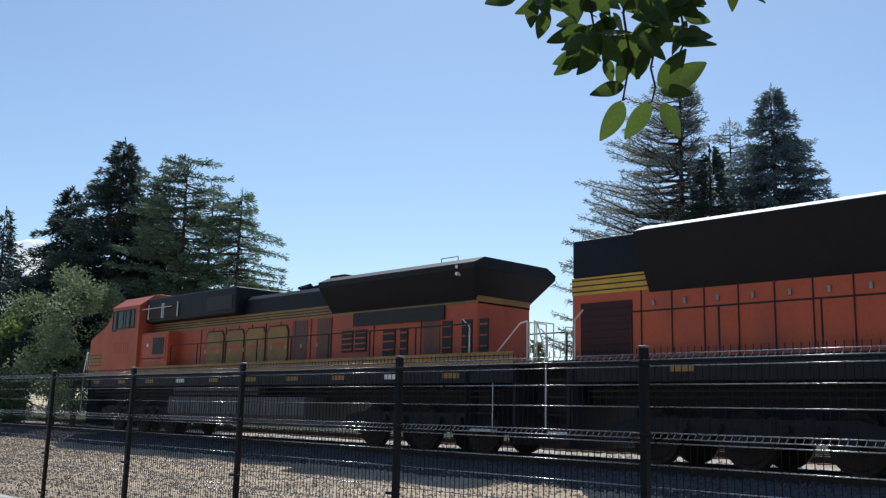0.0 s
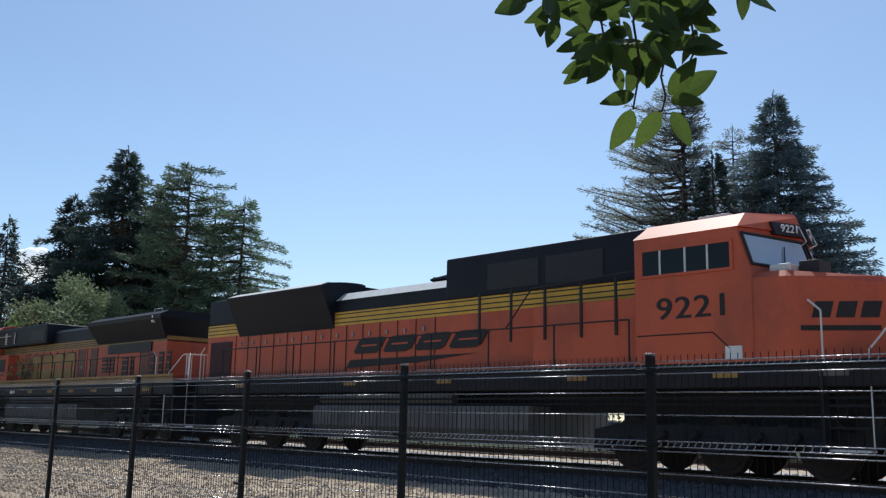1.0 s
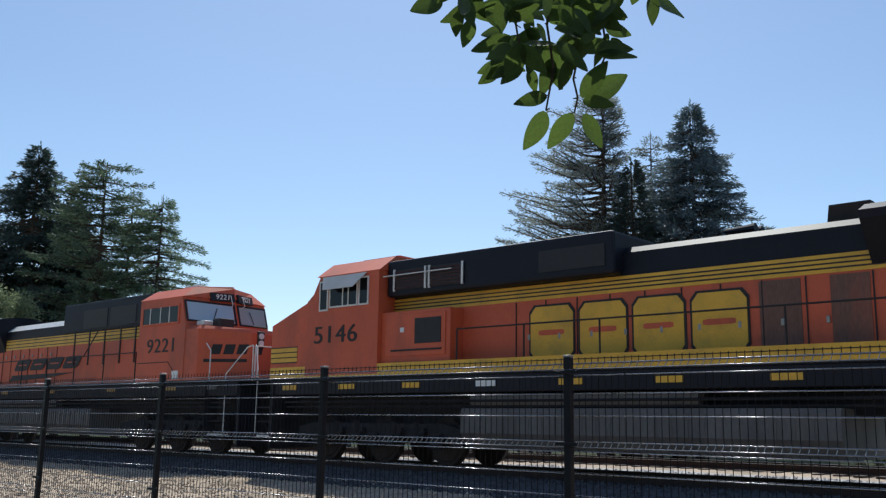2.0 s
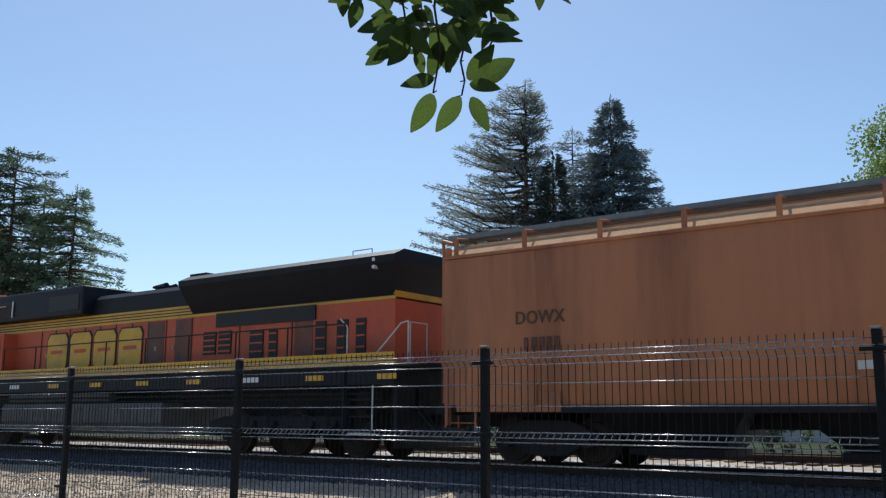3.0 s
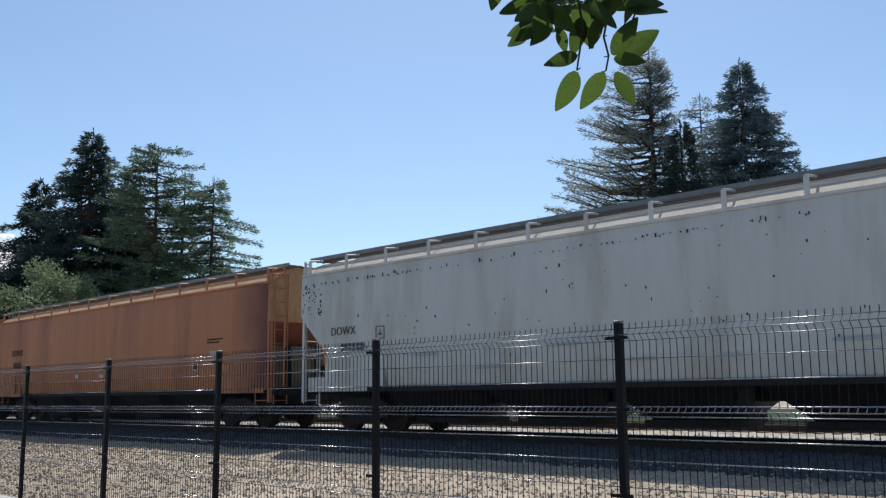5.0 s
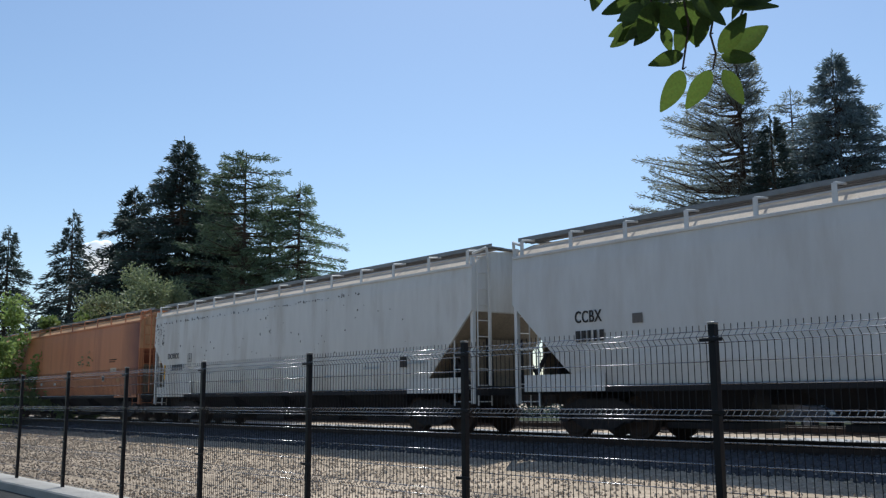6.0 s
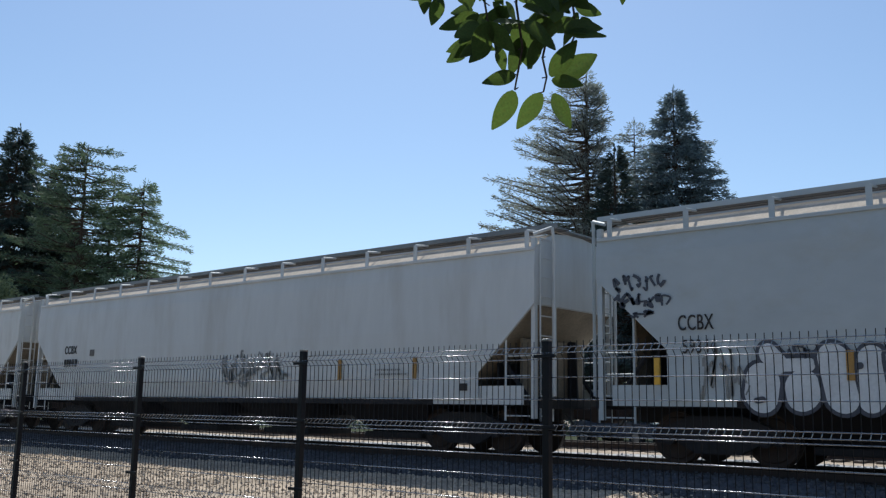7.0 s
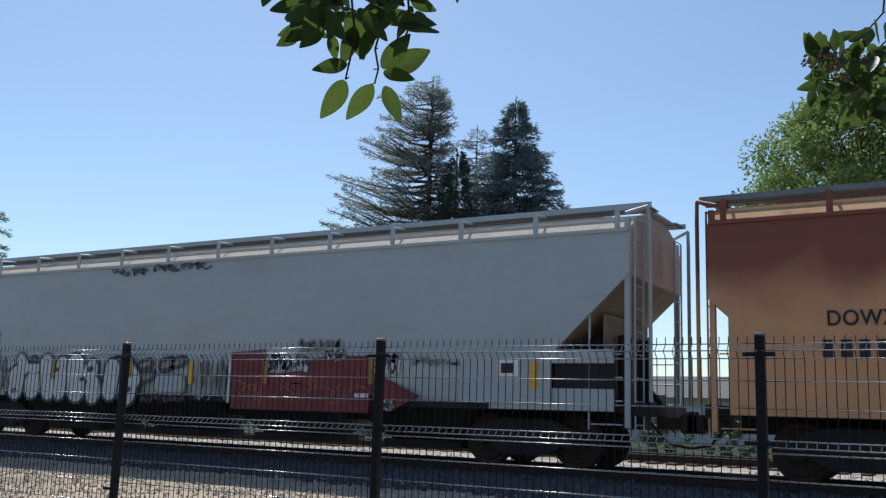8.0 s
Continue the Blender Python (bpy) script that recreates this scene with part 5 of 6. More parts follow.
    part("pale_dash", boxed(13.86, 14.2, -1.581, -1.57, 1.16, 1.24), "pale_tag", g)
    scrawl(g, 12.45, 13.4, 2.06, 2.30, 34, "faint_tag", 0.035, 9)
    scrawl(g, 15.1, 16.2, 1.8, 1.95, 37, "faint_tag", r=0.015, strokes=6)
    for x, z in ((1.2, 1.4), (4.56, 1.45), (7.33, 1.5), (9.28, 1.38), (11.46, 1.40), (14.20, 1.42), (17.72, 1.38)):
        part("yellow_bar", boxed(x, x + 0.12, -1.604, -1.55, z, z + 0.48), "yellow" if x in (1.2, 9.28, 17.72) else "old_yellow", g)
    placard(g, 17.05, 1.60, 0.42, 0.30, "white")
    part("stencil_block", boxed(17.12, 17.38, -1.584, -1.572, 1.66, 1.84), "letter", g)
    # near-black block stands for the shade inside the open end
    part("recess_shade_block", boxed(18.15, 19.25, -1.50, -1.40, 1.4, 1.85), "underframe", g)
    part("side_plate", boxed(L - 3.3, L - 1.44, -1.555, -1.537, 1.13, 2.08), "hopper_grey", g)
    part("side_plate", boxed(L - 1.44, L - 0.28, -1.555, -1.537, 1.84, 2.08), "hopper_grey", g)


def marks_orange_last(g, L):
    lettering("reporting_mark", "DOWX", 0.24, "letter", g, 2.32, -1.572, 2.42, 0.88, "dark stencilled letters")
    part("side_plate", boxed(0.32, 2.6, -1.552, -1.535, 1.15, 2.72), "hopper_brown", g)
    writing_bars(g, 1.75, -1.572, 1.92, 1.3, 0.28, 5, "letter", random.Random(3))


ge_loco(-36.7, 23.5, "5000", "faded", False, tail=1.2)
emd_loco(-13.1, 23.8, "9221")
ge_loco(10.7, 23.9, "5146", "orange", True)
hopper(35.25, 55.7, "hopper_orange", "rusty tan covered hopper car with streaked paint", False, marks_orange_first, 12)
hopper(57.2, 76.3, "hopper_white", "white covered hopper car with chipped, stained paint", True, marks_white_first, 12)
hopper(77.75, 98.4, "hopper_pale", "pale grey covered hopper car with a dark sprayed tag", True, marks_pale, 13)
hopper(99.85, 119.4, "hopper_grey", "grey covered hopper car covered in sprayed lettering", True, marks_grey, 12, "hopper_grey", cut_z=3.4)
hopper(120.75, 141.2, "hopper_brown", "rusty brown covered hopper car with dark stencilled letters", True, marks_orange_last, 12, cut_z=2.9)


def motions():
    """The train rolls to the left at one steady speed, and its wheels turn."""
    times = [0.0, 8.0]
    for ob, x in MOVING:
        walk(ob, [(t, pose(x - SPEED * t, TRACK_Y, RAIL_TOP)) for t in times])
    for ob, x, r in WHEELS:
        turn = -math.degrees(SPEED / r / FPS)
        walk(ob, [(i / FPS, pose(x, 0, r, 0, (turn * i) % 360, 0)) for i in range(0, 241)])
    sway = [(0.0, 0.01, 0), (0.5, 0.012, -0.01), (1.0, 0.004, 0.0), (1.5, 0, 0), (2.0, -0.01, 0.006), (3.5, -0.075, 0.022), (4.0, -0.058, 0.019), (4.5, -0.028, 0.008), (5.0, -0.02, 0.013),
            (6.5, -0.005, 0), (7.0, -0.02, 0.004), (7.5, -0.05, 0.012), (8.0, -0.05, 0.012)]
    for ob in SWAYING:
        walk(ob, [(t, Matrix.Translation((a, 0, b)) @ ob.matrix_basis) for t, a, b in sway])

# ---- trees ----
def spray_mesh(name, sprays, mat, rng):
    """Many small bent sprays in one mesh; a spray: where, which way, length, width."""
    pos = np.array([s[0] for s in sprays])
    way = np.array([s[1] for s in sprays])
    size = np.array([(s[2], s[3]) for s in sprays])
    n = len(pos)
    way = way / np.linalg.norm(way, axis=1, keepdims=True)
    aside = np.cross(way, rng.normal(size=(n, 3)))
    aside /= np.linalg.norm(aside, axis=1, keepdims=True) + 1e-9
    lift = np.cross(aside, way)
    l, w = size[:, :1], size[:, 1:]
    v = np.stack([pos, pos + way * l * 0.5 + aside * w, pos + way * l + lift * w * 0.3, pos + way * l * 0.5 - aside * w + lift * w * 0.3], 1).reshape(-1, 3)
    idx = np.arange(n)[:, None] * 4
    f = np.concatenate([idx + [0, 1, 2], idx + [0, 2, 3]], 0)
    me = bpy.data.meshes.new(name)
    me.from_pydata(v.tolist(), [], f.tolist())
    me.materials.append(M[mat])
    return me


def trunk_part(tree, h, r, lean, limbs, rng):
    bm = bmesh.new()
    pts = [Vector((lean * h * (i / 8) ** 2 * 0.1, 0.05 * math.sin(i), h * i / 8)) for i in range(9)]
    for i in range(8):
        rod(bm, pts[i], pts[i + 1], r * (1 - i / 8.3), 9, r2=r * (1 - (i + 1) / 8.3), caps=False)
    for a, b, t in limbs:
        rod(bm, a, b, t, 5, r2=t * 0.35, caps=False)
    part("trunk", bm, "bark", tree)


def conifer(name, label, x, y, h, spread, mat, seed, first=0.1, whorl=0.45, arms=6, droop=0.25, lift=0.0, taper=0.9, dense=1.0, size=0.4, one_side=None, ragged=0.25):
    tree = thing(name, label, "tree", "conifers behind the railway")
    tree.matrix_basis = pose(x, y, 0.2, 0, 0, seed * 37 % 360 if one_side is None else 0)
    rng = np.random.default_rng(seed)
    limbs, sprays = [], []
    z = h * first
    while z < h * 0.985:
        s = (z / h - first) / (1 - first)
        reach = spread * (1 - s) ** taper + 0.12
        for k in range(max(3, int(arms * (0.6 + 0.6 * (1 - s))))):
            a = rng.uniform(0, 2 * math.pi)
            ln = reach * rng.uniform(1 - ragged * 1.6, 1 + ragged * 0.6)
            if one_side is not None:
                ln *= 1 + 0.45 * math.cos(a - one_side)
            out = np.array([math.cos(a), math.sin(a), 0])
            base = np.array([0, 0, z + rng.uniform(-0.2, 0.2)])
            tip = base + out * ln + np.array([0, 0, lift * ln - droop * ln])
            mid = base + out * ln * 0.5 + np.array([0, 0, (lift * ln - droop * ln) * 0.25 - 0.10 * lift * ln * 3])
            if ln > 0.8:
                limbs.append((base, mid, 0.035 + 0.01 * ln))
                limbs.append((mid, tip, 0.02 + 0.005 * ln))
            m = int((6 + ln * 17) * dense)
            for q in range(m):
                u = rng.uniform(0.18, 1.0) ** 0.8
                p = base * (1 - u) ** 2 + 2 * mid * u * (1 - u) + tip * u * u
                sideways = np.array([-out[1], out[0], 0]) * rng.normal() * (0.09 + 0.20 * ln * (1 - u) * u)
                p = p + sideways + np.array([0, 0, rng.normal() * 0.06 - abs(rng.normal()) * 0.10 * droop * 3])
                d = out * rng.uniform(0.3, 1.0) + sideways * 1.6 + np.array([0, 0, rng.normal() * 0.35 - droop * 0.6 + lift * 0.5])
                sprays.append((p, d, size * rng.uniform(0.6, 1.4), size * rng.uniform(0.07, 0.15)))
        z += whorl * rng.uniform(0.7, 1.3) * (0.55 + 0.45 * (1 - s))
    for q in range(14):
        sprays.append((np.array([0, 0, h * 0.985 + rng.uniform(-0.3, 0.25)]), np.array([rng.normal() * 0.4, rng.normal() * 0.4, 1]), size * 0.8, size * 0.12))
    trunk_part(tree, h, 0.018 * h, 0, limbs, rng)
    crown = new("crown", spray_mesh("crown", sprays, mat, rng))
    crown.parent = tree
    return tree


def broadleaf(name, label, x, y, h, spread, mat, seed, clumps=40, per=260, size=0.16, low=0.25, category="tree", trunk=True, belly=0.85):
    tree = thing(name, label, category)
    tree.matrix_basis = pose(x, y, 0.2)
    rng = np.random.default_rng(seed)
    limbs, sprays = [], []
    for c in range(clumps):
        a, u = rng.uniform(0, 6.283), rng.uniform(0, 1)
        zz = h * (low + (1 - low) * u)
        r = spread * math.sqrt(max(0.03, 1 - (2 * u - belly) ** 2 / (1.4 if belly > 0.8 else 2.6))) * rng.uniform(0.35, 1.0)
        c0 = np.array([r * math.cos(a), r * math.sin(a), zz * 0.94])
        if trunk:
            b0 = np.array([0, 0, max(0.4, zz * 0.55)])
            limbs.append((b0, (b0 + c0) / 2 + [0, 0, 0.25], 0.07))
            limbs.append(((b0 + c0) / 2 + [0, 0, 0.25], c0, 0.04))
        rad = spread * rng.uniform(0.16, 0.30)
        for q in range(per):
            d = rng.normal(size=3)
            d /= np.linalg.norm(d)
            p = c0 + d * rad * rng.uniform(0.3, 1.0) ** 1.3 * np.array([1, 1, 0.75])
            if p[2] < 0.05:
                continue
            sprays.append((p, d + rng.normal(size=3) * 0.8 + [0, 0, -0.2], size * rng.uniform(0.6, 1.3), size * rng.uniform(0.25, 0.42)))
    trunk_part(tree, h * (0.8 if trunk else 0.4), 0.022 * h, 0, limbs, rng)
    crown = new("crown", spray_mesh("crown", sprays, mat, rng))
    crown.parent = tree
    return tree


def bearing(yaw, d):
    """A place at a distance from the viewer, yaw degrees to the left of straight across the line."""
    return -d * math.sin(radians(yaw)), d * math.cos(radians(yaw))


def woods():
    def top(el, d):
        return d * math.tan(radians(el)) + 1.4
    conifer("fir_tree", "tall dense dark green fir tree", *bearing(65.7, 60), top(15.4, 60), 7.0, "needle_dark", 11, first=0.25, droop=0.28, lift=0.14, arms=14, whorl=0.42, dense=2.3, size=0.31, ragged=0.40)
    conifer("fir_tree", "dark fir tree half hidden beside a taller one", *bearing(68.4, 62), top(12.3, 62), 5.6, "needle_dark", 12, first=0.25, droop=0.3, lift=0.08, arms=13, whorl=0.42, dense=1.6, size=0.36, ragged=0.4)
    conifer("fir_tree", "dark fir tree half hidden beside a taller one", *bearing(63.6, 62), top(12.8, 62), 5.8, "needle_dark", 13, first=0.25, droop=0.3, lift=0.08, arms=13, whorl=0.42, dense=1.6, size=0.36, ragged=0.4)
    conifer("fir_tree", "slender dark fir tree standing farther off", *bearing(71.7, 72), top(10.7, 72), 4.5, "needle_dark", 14, first=0.1, droop=0.25, arms=9, dense=1.6, size=0.36, ragged=0.4)
    conifer("fir_tree", "slender dark fir tree standing farther off", *bearing(75.0, 76), top(9.6, 76), 4.4, "needle_dark", 15, first=0.1, droop=0.25, arms=9, dense=1.5, size=0.36, ragged=0.4)
    conifer("cedar_tree", "airy green cedar with several bare lower trunks", *bearing(62.0, 55), top(14.7, 55), 3.7, "needle_cedar", 16, first=0.42, droop=0.10, lift=0.14, arms=9, whorl=0.5, taper=0.30, dense=3.0, size=0.24, ragged=0.4)
    conifer("cedar_tree", "airy green cedar with drooping branch tips", *bearing(58.7, 54), top(13.0, 54), 3.9, "needle_cedar", 17, first=0.3, droop=0.22, lift=0.08, arms=9, whorl=0.5, taper=0.42, dense=3.0, size=0.24, ragged=0.4)
    conifer("cedar_tree", "airy green cedar with drooping branch tips", *bearing(60.4, 57), top(13.2, 57), 3.6, "needle_cedar", 18, first=0.25, droop=0.14, lift=0.06, arms=7, whorl=0.55, taper=0.5, dense=1.9, size=0.24, ragged=0.4)
    conifer("larch_tree", "wide greyish conifer with open, upswept lacy branches", *bearing(31.6, 46), top(20.3, 46), 4.7, "needle_larch", 19, first=0.14, droop=0.06, lift=0.18, arms=13, whorl=0.42, taper=0.50, dense=2.9, size=0.19, ragged=0.28, one_side=3.68)
    conifer("larch_tree", "thin greyish conifer between two larger trees", *bearing(28.7, 50), top(17.6, 50), 2.6, "needle_larch", 20, first=0.25, droop=0.05, lift=0.15, arms=7, whorl=0.45, taper=0.55, dense=2.0, size=0.20, ragged=0.4)
    conifer("fir_tree", "small dark fir tree between two larger conifers", *bearing(29.9, 44), top(16.0, 44), 3.4, "needle_dark", 21, first=0.15, droop=0.25, lift=0.08, arms=8, whorl=0.45, dense=2.0, size=0.32)
    conifer("spruce_tree", "bluish green spruce with a dense pointed crown", *bearing(26.25, 46), top(19.25, 46), 6.3, "needle_spruce", 22, first=0.22, droop=0.24, lift=0.16, arms=15, whorl=0.40, taper=0.95, dense=2.8, size=0.25, ragged=0.26)
    broadleaf("broadleaf_tree", "bright green broadleaf tree with a loose airy crown", *bearing(5.4, 40), 16.0, 5.6, "leaf_far", 23, clumps=130, per=900, size=0.16, low=0.25, belly=0.35)
    broadleaf("round_shrub", "large pale green rounded shrub", *bearing(67.3, 50), 8.3, 3.8, "leaf_bush", 24, clumps=50, per=600, size=0.14, low=0.1, category="shrub", trunk=False)
    broadleaf("green_shrub", "bright green leafy shrub", *bearing(71.3, 54), 6.6, 2.6, "leaf_far", 25, clumps=30, per=260, size=0.22, low=0.1, category="shrub", trunk=False)
    broadleaf("green_shrub", "bright green leafy shrub", *bearing(75.5, 55), 7.2, 3.2, "leaf_far", 26, clumps=30, per=260, size=0.22, low=0.1, category="shrub", trunk=False)
    broadleaf("round_shrub", "small rounded shrub beyond the tracks", *bearing(17.1, 42), 1.9, 1.1, "leaf_bush", 27, clumps=14, per=160, size=0.14, low=0.1, category="shrub", trunk=False)
    broadleaf("round_shrub", "small rounded shrub beyond the tracks", *bearing(13.6, 42), 1.7, 1.0, "leaf_bush", 28, clumps=14, per=160, size=0.14, low=0.1, category="shrub", trunk=False)
    broadleaf("small_tree", "small reddish green tree behind the train", *bearing(40.5, 44), 5.0, 1.5, "leaf_bush", 29, clumps=22, per=170, size=0.18, low=0.3)
    broadleaf("small_tree", "small green tree behind the train", *bearing(47.5, 48), 4.6, 1.5, "leaf_far", 30, clumps=22, per=170, size=0.18, low=0.3)

    # unseen trees, added behind the viewer to dim reflections and fill light
    for k, (x, y, h) in enumerate(((-34, -13, 9.0), (-22, -12, 8.5), (-10, -14, 10.0), (3, -11, 9.0), (15, -13, 9.5))):
        broadleaf("unseen_tree", "green tree added out of view behind the viewer", x, y, h, 5.0, "leaf_far", 40 + k, clumps=36, per=110, size=0.45, low=0.12)


woods()


# ---- beyond the tracks ----
def parked_car(x, y, turn, paint, label):
    c = thing("parked_car", label, "car")
    c.matrix_basis = pose(x, y, 0.28, 0, 0, turn)
    bm = prism(bmesh.new(), [(-2.2, 0.35), (-2.25, 0.75), (-1.9, 0.92), (-0.9, 0.98), (1.5, 1.0), (2.1, 0.95), (2.25, 0.6), (2.2, 0.32)], "y", -0.88, 0.88)
    bmesh.ops.bevel(bm, geom=bm.edges[:], offset=0.06, segments=2, affect='EDGES')
    part("body", bm, paint, c, smooth=False)
    bm = prism(bmesh.new(), [(-1.1, 0.95), (-0.35, 1.45), (1.05, 1.48), (1.75, 0.98)], "y", -0.76, 0.76)
    part("cabin_glass", bm, "glass", c)
    bm = prism(bmesh.new(), [(-0.42, 1.43), (-0.3, 1.5), (1.0, 1.53), (1.12, 1.45)], "y", -0.77, 0.77)
    part("roof", bm, paint, c)
    for x1 in (-1.35, 1.35):
        for s in (-1, 1):
            w = part("wheel", rod(bmesh.new(), (x1, s * 0.7, 0.33), (x1, s * 0.9, 0.33), 0.33, 20), "rubber", c)
            part("rim", rod(bmesh.new(), (x1, s * 0.9, 0.33), (x1, s * 0.91, 0.33), 0.2, 14), "steel", w)
    for s in (-0.6, 0.6):
        part("headlight", boxed(-2.27, -2.2, s - 0.15, s + 0.15, 0.62, 0.74), "white", c)


parked_car(*bearing(37.6, 41), 8, "car_silver", "silver car parked beyond the tracks, glinting in the sun")
parked_car(*bearing(29.7, 41), 172, "car_dark", "dark car parked beyond the tracks")


def far_road():
    bm = boxed(-160, 120, 30.5, 38, 0.2, 0.30)
    tagged(new("road", finish("road", bm, "asphalt")), "asphalt road beyond the tracks", "road", kind="structure")
    bm = boxed(-160, 120, 30.2, 30.5, 0.1, 0.45, bevel=0.02)
    tagged(new("kerb", finish("kerb", bm, "concrete")), "pale sunlit kerb of the far road", "kerb", kind="structure")

    for y0, y1, z in ((28.6, 30.2, 0.40), (38.0, 75.0, 0.30)):
        tagged(new("verge", finish("verge", boxed(-160, 120, y0, y1, 0.0, z), "grass")), "dark green grass verge beside the far road", "grass", kind="structure")
    rng = np.random.default_rng(77)
    sprays = []
    for k in range(9000):
        x = rng.uniform(-95, -26)
        top = 1.7 + 0.5 * noise.noise((x * 0.3, 0, 5))
        p = np.array([x, 46 + rng.normal() * 0.6, 0.3 + abs(rng.normal()) * 0.5 * top])
        sprays.append((p, rng.normal(size=3) + [0, 0, 0.4], rng.uniform(0.2, 0.4), rng.uniform(0.05, 0.1)))
    tagged(new("hedge", spray_mesh("hedge", sprays, "needle_dark", rng)), "low dark green hedge beyond the far road", "hedge", kind="stuff")


far_road()


def low_building():
    b = thing("low_building", "low pale building with a grey pitched roof", "building")
    b.matrix_basis = pose(-14, 62, 0.2)
    part("wall", boxed(-9, 9, 0, 8, 0, 3.0), "plaster", b)
    part("roof", prism(bmesh.new(), [(-0.5, 3.0), (4, 4.6), (8.5, 3.0)], "x", -9.5, 9.5), "shingle", b)
    for i in range(5):
        w = part("window", boxed(-7.6 + 3.4 * i, -6.2 + 3.4 * i, -0.06, 0.0, 1.0, 2.2), "white", b)
        part("pane", boxed(-7.5 + 3.4 * i, -6.3 + 3.4 * i, -0.08, -0.06, 1.1, 2.1), "glass", w)


low_building()


def cloud():
    c = bmesh.new()
    rng = random.Random(5)
    for i in range(16):
        bmesh.ops.create_icosphere(c, subdivisions=3, radius=rng.uniform(9, 17), matrix=Matrix.Translation((rng.uniform(-22, 22), rng.uniform(-10, 10), rng.uniform(-10, 14))))
    ob = new("cloud", finish("cloud", c, "cloud", smooth=True))
    x, y = bearing(70.2, 1500)
    ob.matrix_basis = pose(x, y, 1500 * math.tan(radians(8.2)))
    tagged(ob, "small white cumulus cloud low in the sky", "cloud", kind="structure")


cloud()


# ---- overhanging twigs with leaves ----
SWAYING = []


def leaf_mesh(seed):
    """A pointed oval leaf, one unit long, folded along its rib and curled."""
    rng = random.Random(seed)
    bm = bmesh.new()
    rows = []
    bend, fold = rng.uniform(-0.15, 0.2), rng.uniform(0.05, 0.16)
    for i in range(11):
        u = i / 10
        w = 0.27 * math.sin(math.pi * min(1, u * 0.96 + 0.02) ** 0.85) ** 0.8 * (1 - 0.25 * u)
        z = bend * u * u
        ripple = 0.012 * math.sin(9 * u + seed)
        rows.append([bm.verts.new(p) for p in ((-w, u, z + fold * w * 2 + ripple), (-w * 0.5, u, z + fold * w * 0.8), (0, u, z), (w * 0.5, u, z + fold * w * 0.8), (w, u, z + fold * w * 2 - ripple))])
    for a, b in zip(rows, rows[1:]):
        for k in range(4):
            bm.faces.new((a[k], a[k + 1], b[k + 1], b[k]))
    me = finish("leaf", bm, "leaf_near", smooth=True)
    return me


LEAVES = [leaf_mesh(s) for s in range(6)]
RIBS = finish("leaf_rib", rod(bmesh.new(), (0, -0.12, 0), (0, 0.9, 0.01), 0.012, 5, r2=0.004), "leaf_near")


def leaf(twig, x, y, z, angle, length, rng, tilt=30):
    o = new("leaf", rng.choice(LEAVES))
    o.parent = twig
    o.matrix_basis = Matrix.Translation((x, y, z)) @ pose(0, 0, 0, 0, 0, angle - 90) @ pose(0, 0, 0, rng.uniform(-tilt, tilt), rng.uniform(-tilt, tilt), 0) @ Matrix.Diagonal((length * rng.uniform(0.9, 1.1), length, length, 1))


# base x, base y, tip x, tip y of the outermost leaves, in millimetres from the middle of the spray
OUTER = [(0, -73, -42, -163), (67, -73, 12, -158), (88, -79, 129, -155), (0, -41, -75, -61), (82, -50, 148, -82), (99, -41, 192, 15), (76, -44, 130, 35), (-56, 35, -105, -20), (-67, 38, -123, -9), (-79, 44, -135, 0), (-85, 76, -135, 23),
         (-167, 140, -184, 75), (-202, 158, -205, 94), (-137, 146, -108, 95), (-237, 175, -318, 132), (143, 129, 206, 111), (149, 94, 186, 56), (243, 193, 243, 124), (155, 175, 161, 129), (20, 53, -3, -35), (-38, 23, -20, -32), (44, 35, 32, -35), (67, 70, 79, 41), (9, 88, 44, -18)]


def leafy_twig(name, label, m, outer, fill, seed, stems, fruit=()):
    tw = thing(name, label, "branch")
    tw.matrix_basis = m
    rng = random.Random(seed)
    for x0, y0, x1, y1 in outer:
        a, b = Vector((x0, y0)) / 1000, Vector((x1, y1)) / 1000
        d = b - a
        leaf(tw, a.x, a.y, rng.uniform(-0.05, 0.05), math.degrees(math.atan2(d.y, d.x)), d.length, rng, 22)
    for (xa, xb, ya, yb), count in fill:
        for i in range(count):
            leaf(tw, rng.uniform(xa, xb) / 1000, rng.uniform(ya, yb) / 1000, rng.uniform(-0.16, 0.16), rng.uniform(150, 390), rng.uniform(0.06, 0.10), rng, 50)
    for run in stems:
        pts = [Vector((x / 1000, y / 1000, rng.uniform(-0.01, 0.01))) for x, y in run]
        bm = bmesh.new()
        for i in range(len(pts) - 1):
            rod(bm, pts[i], pts[i + 1], 0.0034 * (1 - 0.5 * i / len(pts)), 6)
            rod(bm, pts[i + 1], pts[i + 1] + Vector((rng.uniform(-.012, .012), rng.uniform(-.012, .006), 0.004)), 0.0014, 5)
        part("stem", bm, "twig", tw)
    for x, y, count in fruit:
        bm = bmesh.new()
        for i in range(count):
            bmesh.ops.create_icosphere(bm, subdivisions=1, radius=rng.uniform(0.003, 0.006), matrix=Matrix.Translation(((x + rng.uniform(-45, 45)) / 1000, (y + rng.uniform(-16, 16)) / 1000, rng.uniform(-.03, .03))))
        tagged(part("seed_head", bm, "seed", tw), kind="stuff")
    SWAYING.append(tw)
    return tw


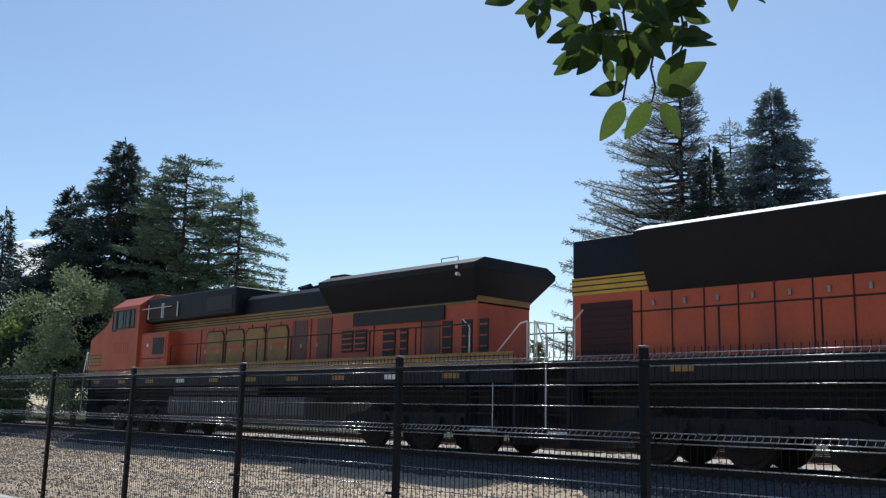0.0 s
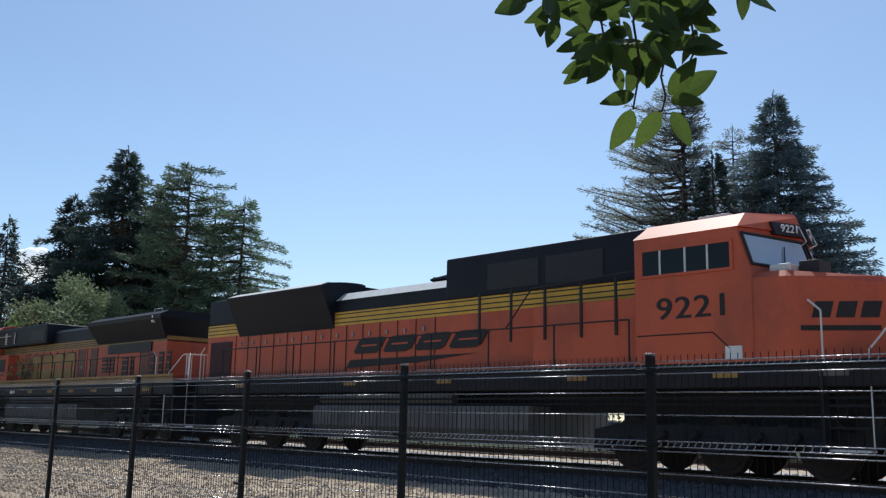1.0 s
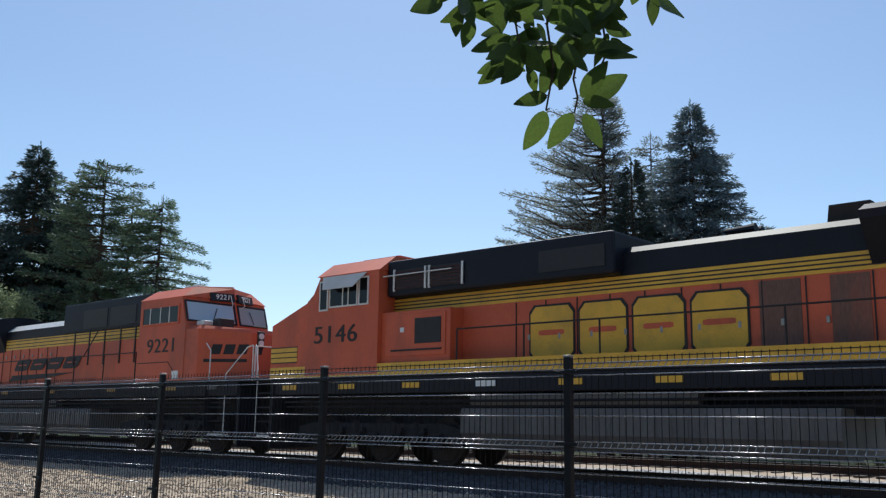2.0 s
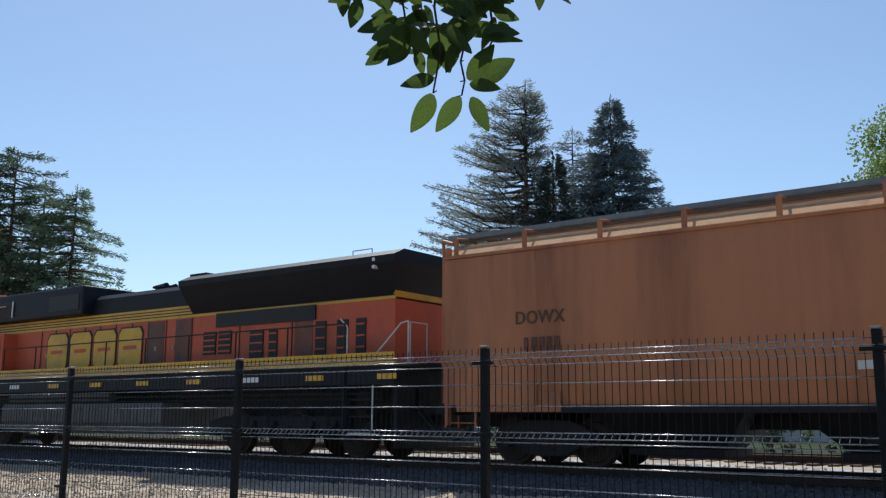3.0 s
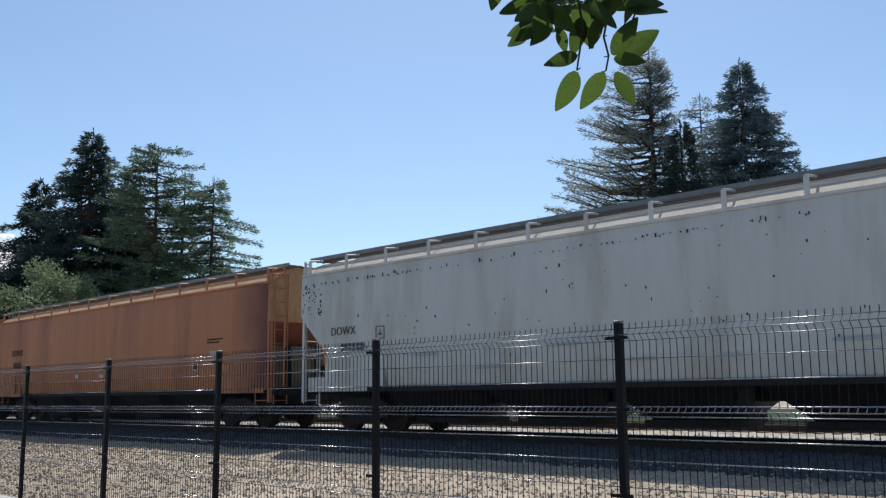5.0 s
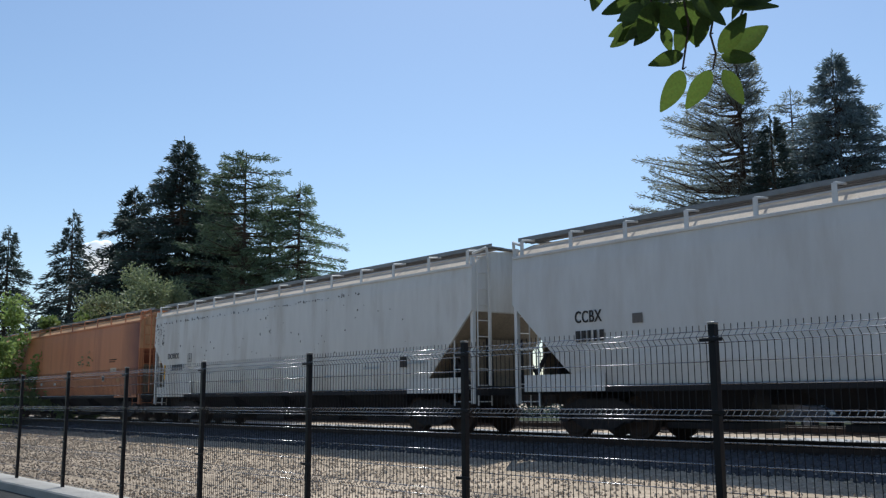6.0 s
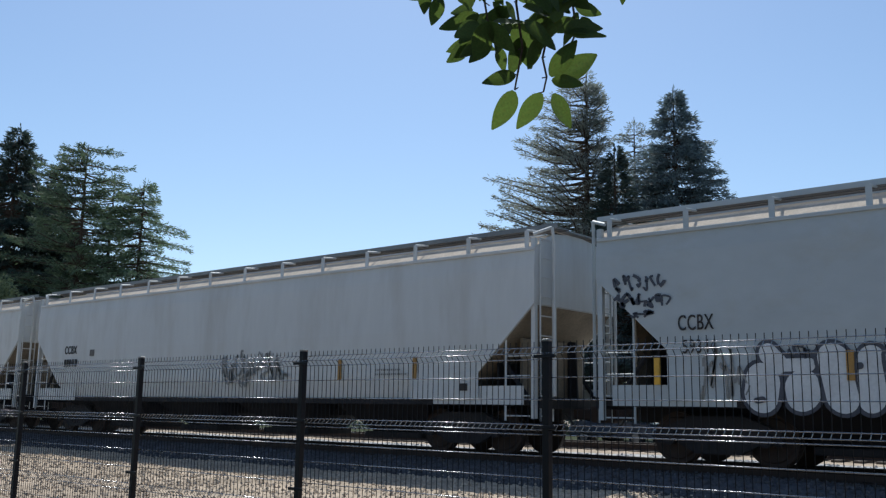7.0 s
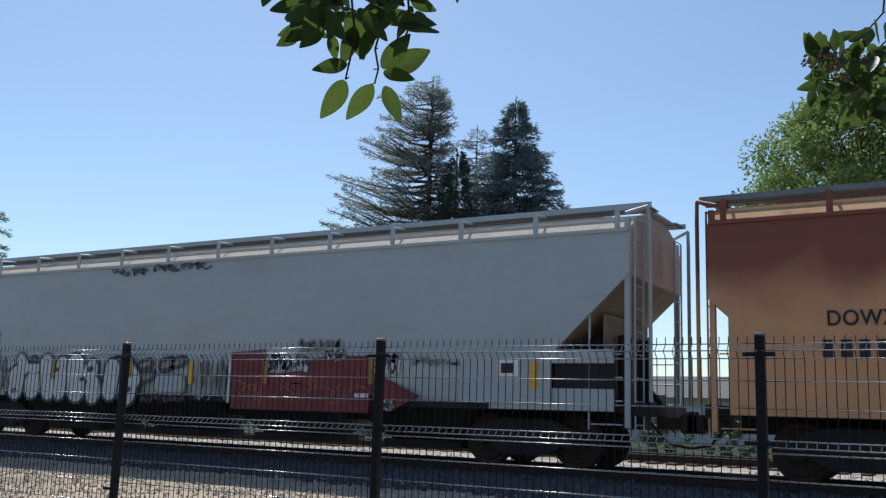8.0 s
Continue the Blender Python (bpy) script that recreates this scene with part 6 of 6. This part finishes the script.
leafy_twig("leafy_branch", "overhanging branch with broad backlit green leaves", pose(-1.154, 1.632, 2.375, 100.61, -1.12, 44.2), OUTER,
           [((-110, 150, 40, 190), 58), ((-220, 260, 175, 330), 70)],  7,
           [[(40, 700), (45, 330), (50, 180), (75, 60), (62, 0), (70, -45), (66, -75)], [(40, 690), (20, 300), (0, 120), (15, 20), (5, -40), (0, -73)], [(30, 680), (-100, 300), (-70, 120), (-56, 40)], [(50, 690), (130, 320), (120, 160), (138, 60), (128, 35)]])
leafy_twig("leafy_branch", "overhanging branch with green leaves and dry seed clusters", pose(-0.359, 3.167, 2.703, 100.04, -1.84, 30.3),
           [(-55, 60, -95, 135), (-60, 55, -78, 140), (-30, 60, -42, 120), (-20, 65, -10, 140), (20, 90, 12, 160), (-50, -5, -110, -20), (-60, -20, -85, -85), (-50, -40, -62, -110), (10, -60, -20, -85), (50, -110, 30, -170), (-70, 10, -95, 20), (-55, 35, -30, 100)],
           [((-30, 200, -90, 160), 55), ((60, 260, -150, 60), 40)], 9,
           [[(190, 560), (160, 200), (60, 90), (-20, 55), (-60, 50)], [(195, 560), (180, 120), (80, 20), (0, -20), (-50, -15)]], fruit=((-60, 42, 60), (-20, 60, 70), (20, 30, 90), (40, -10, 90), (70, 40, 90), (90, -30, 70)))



def overhanging_tree():
    """The tree whose twigs hang into view; its trunk stands behind the viewer."""
    t = thing("overhanging_tree", "broadleaf tree whose limbs reach over the pavement", "tree")
    bm = bmesh.new()
    rod(bm, (2.6, -1.6, 0.05), (2.4, -1.4, 3.6), 0.16, 12, r2=0.11)
    rod(bm, (2.4, -1.4, 3.6), (2.2, -1.6, 7.0), 0.11, 10, r2=0.04)
    part("trunk", bm, "bark", t)
    part("limb", tube(bmesh.new(), [(2.4, -1.4, 3.3), (1.2, 0.4, 3.5), (-0.2, 1.2, 3.25), (-1.25, 1.56, 3.05), (-1.6, 1.7, 2.98)], 0.016, 8), "bark", t)
    part("limb", tube(bmesh.new(), [(2.4, -1.4, 3.5), (1.6, 0.6, 3.5), (0.6, 2.2, 3.3), (-0.1, 2.9, 3.2), (-0.45, 3.1, 3.12)], 0.016, 8), "bark", t)
    rng = np.random.default_rng(8)
    sprays = []
    for c in range(34):
        a, r = rng.uniform(0, 6.28), rng.uniform(0.3, 2.6)
        c0 = np.array([2.3 + r * math.cos(a), -2.2 + r * math.sin(a), rng.uniform(4.2, 7.4)])
        for q in range(90):
            sprays.append((c0 + rng.normal(size=3) * 0.35, rng.normal(size=3), rng.uniform(0.07, 0.11), 0.025))
    crown = new("crown", spray_mesh("crown", sprays, "leaf_far", rng))
    crown.parent = t


overhanging_tree()
motions()
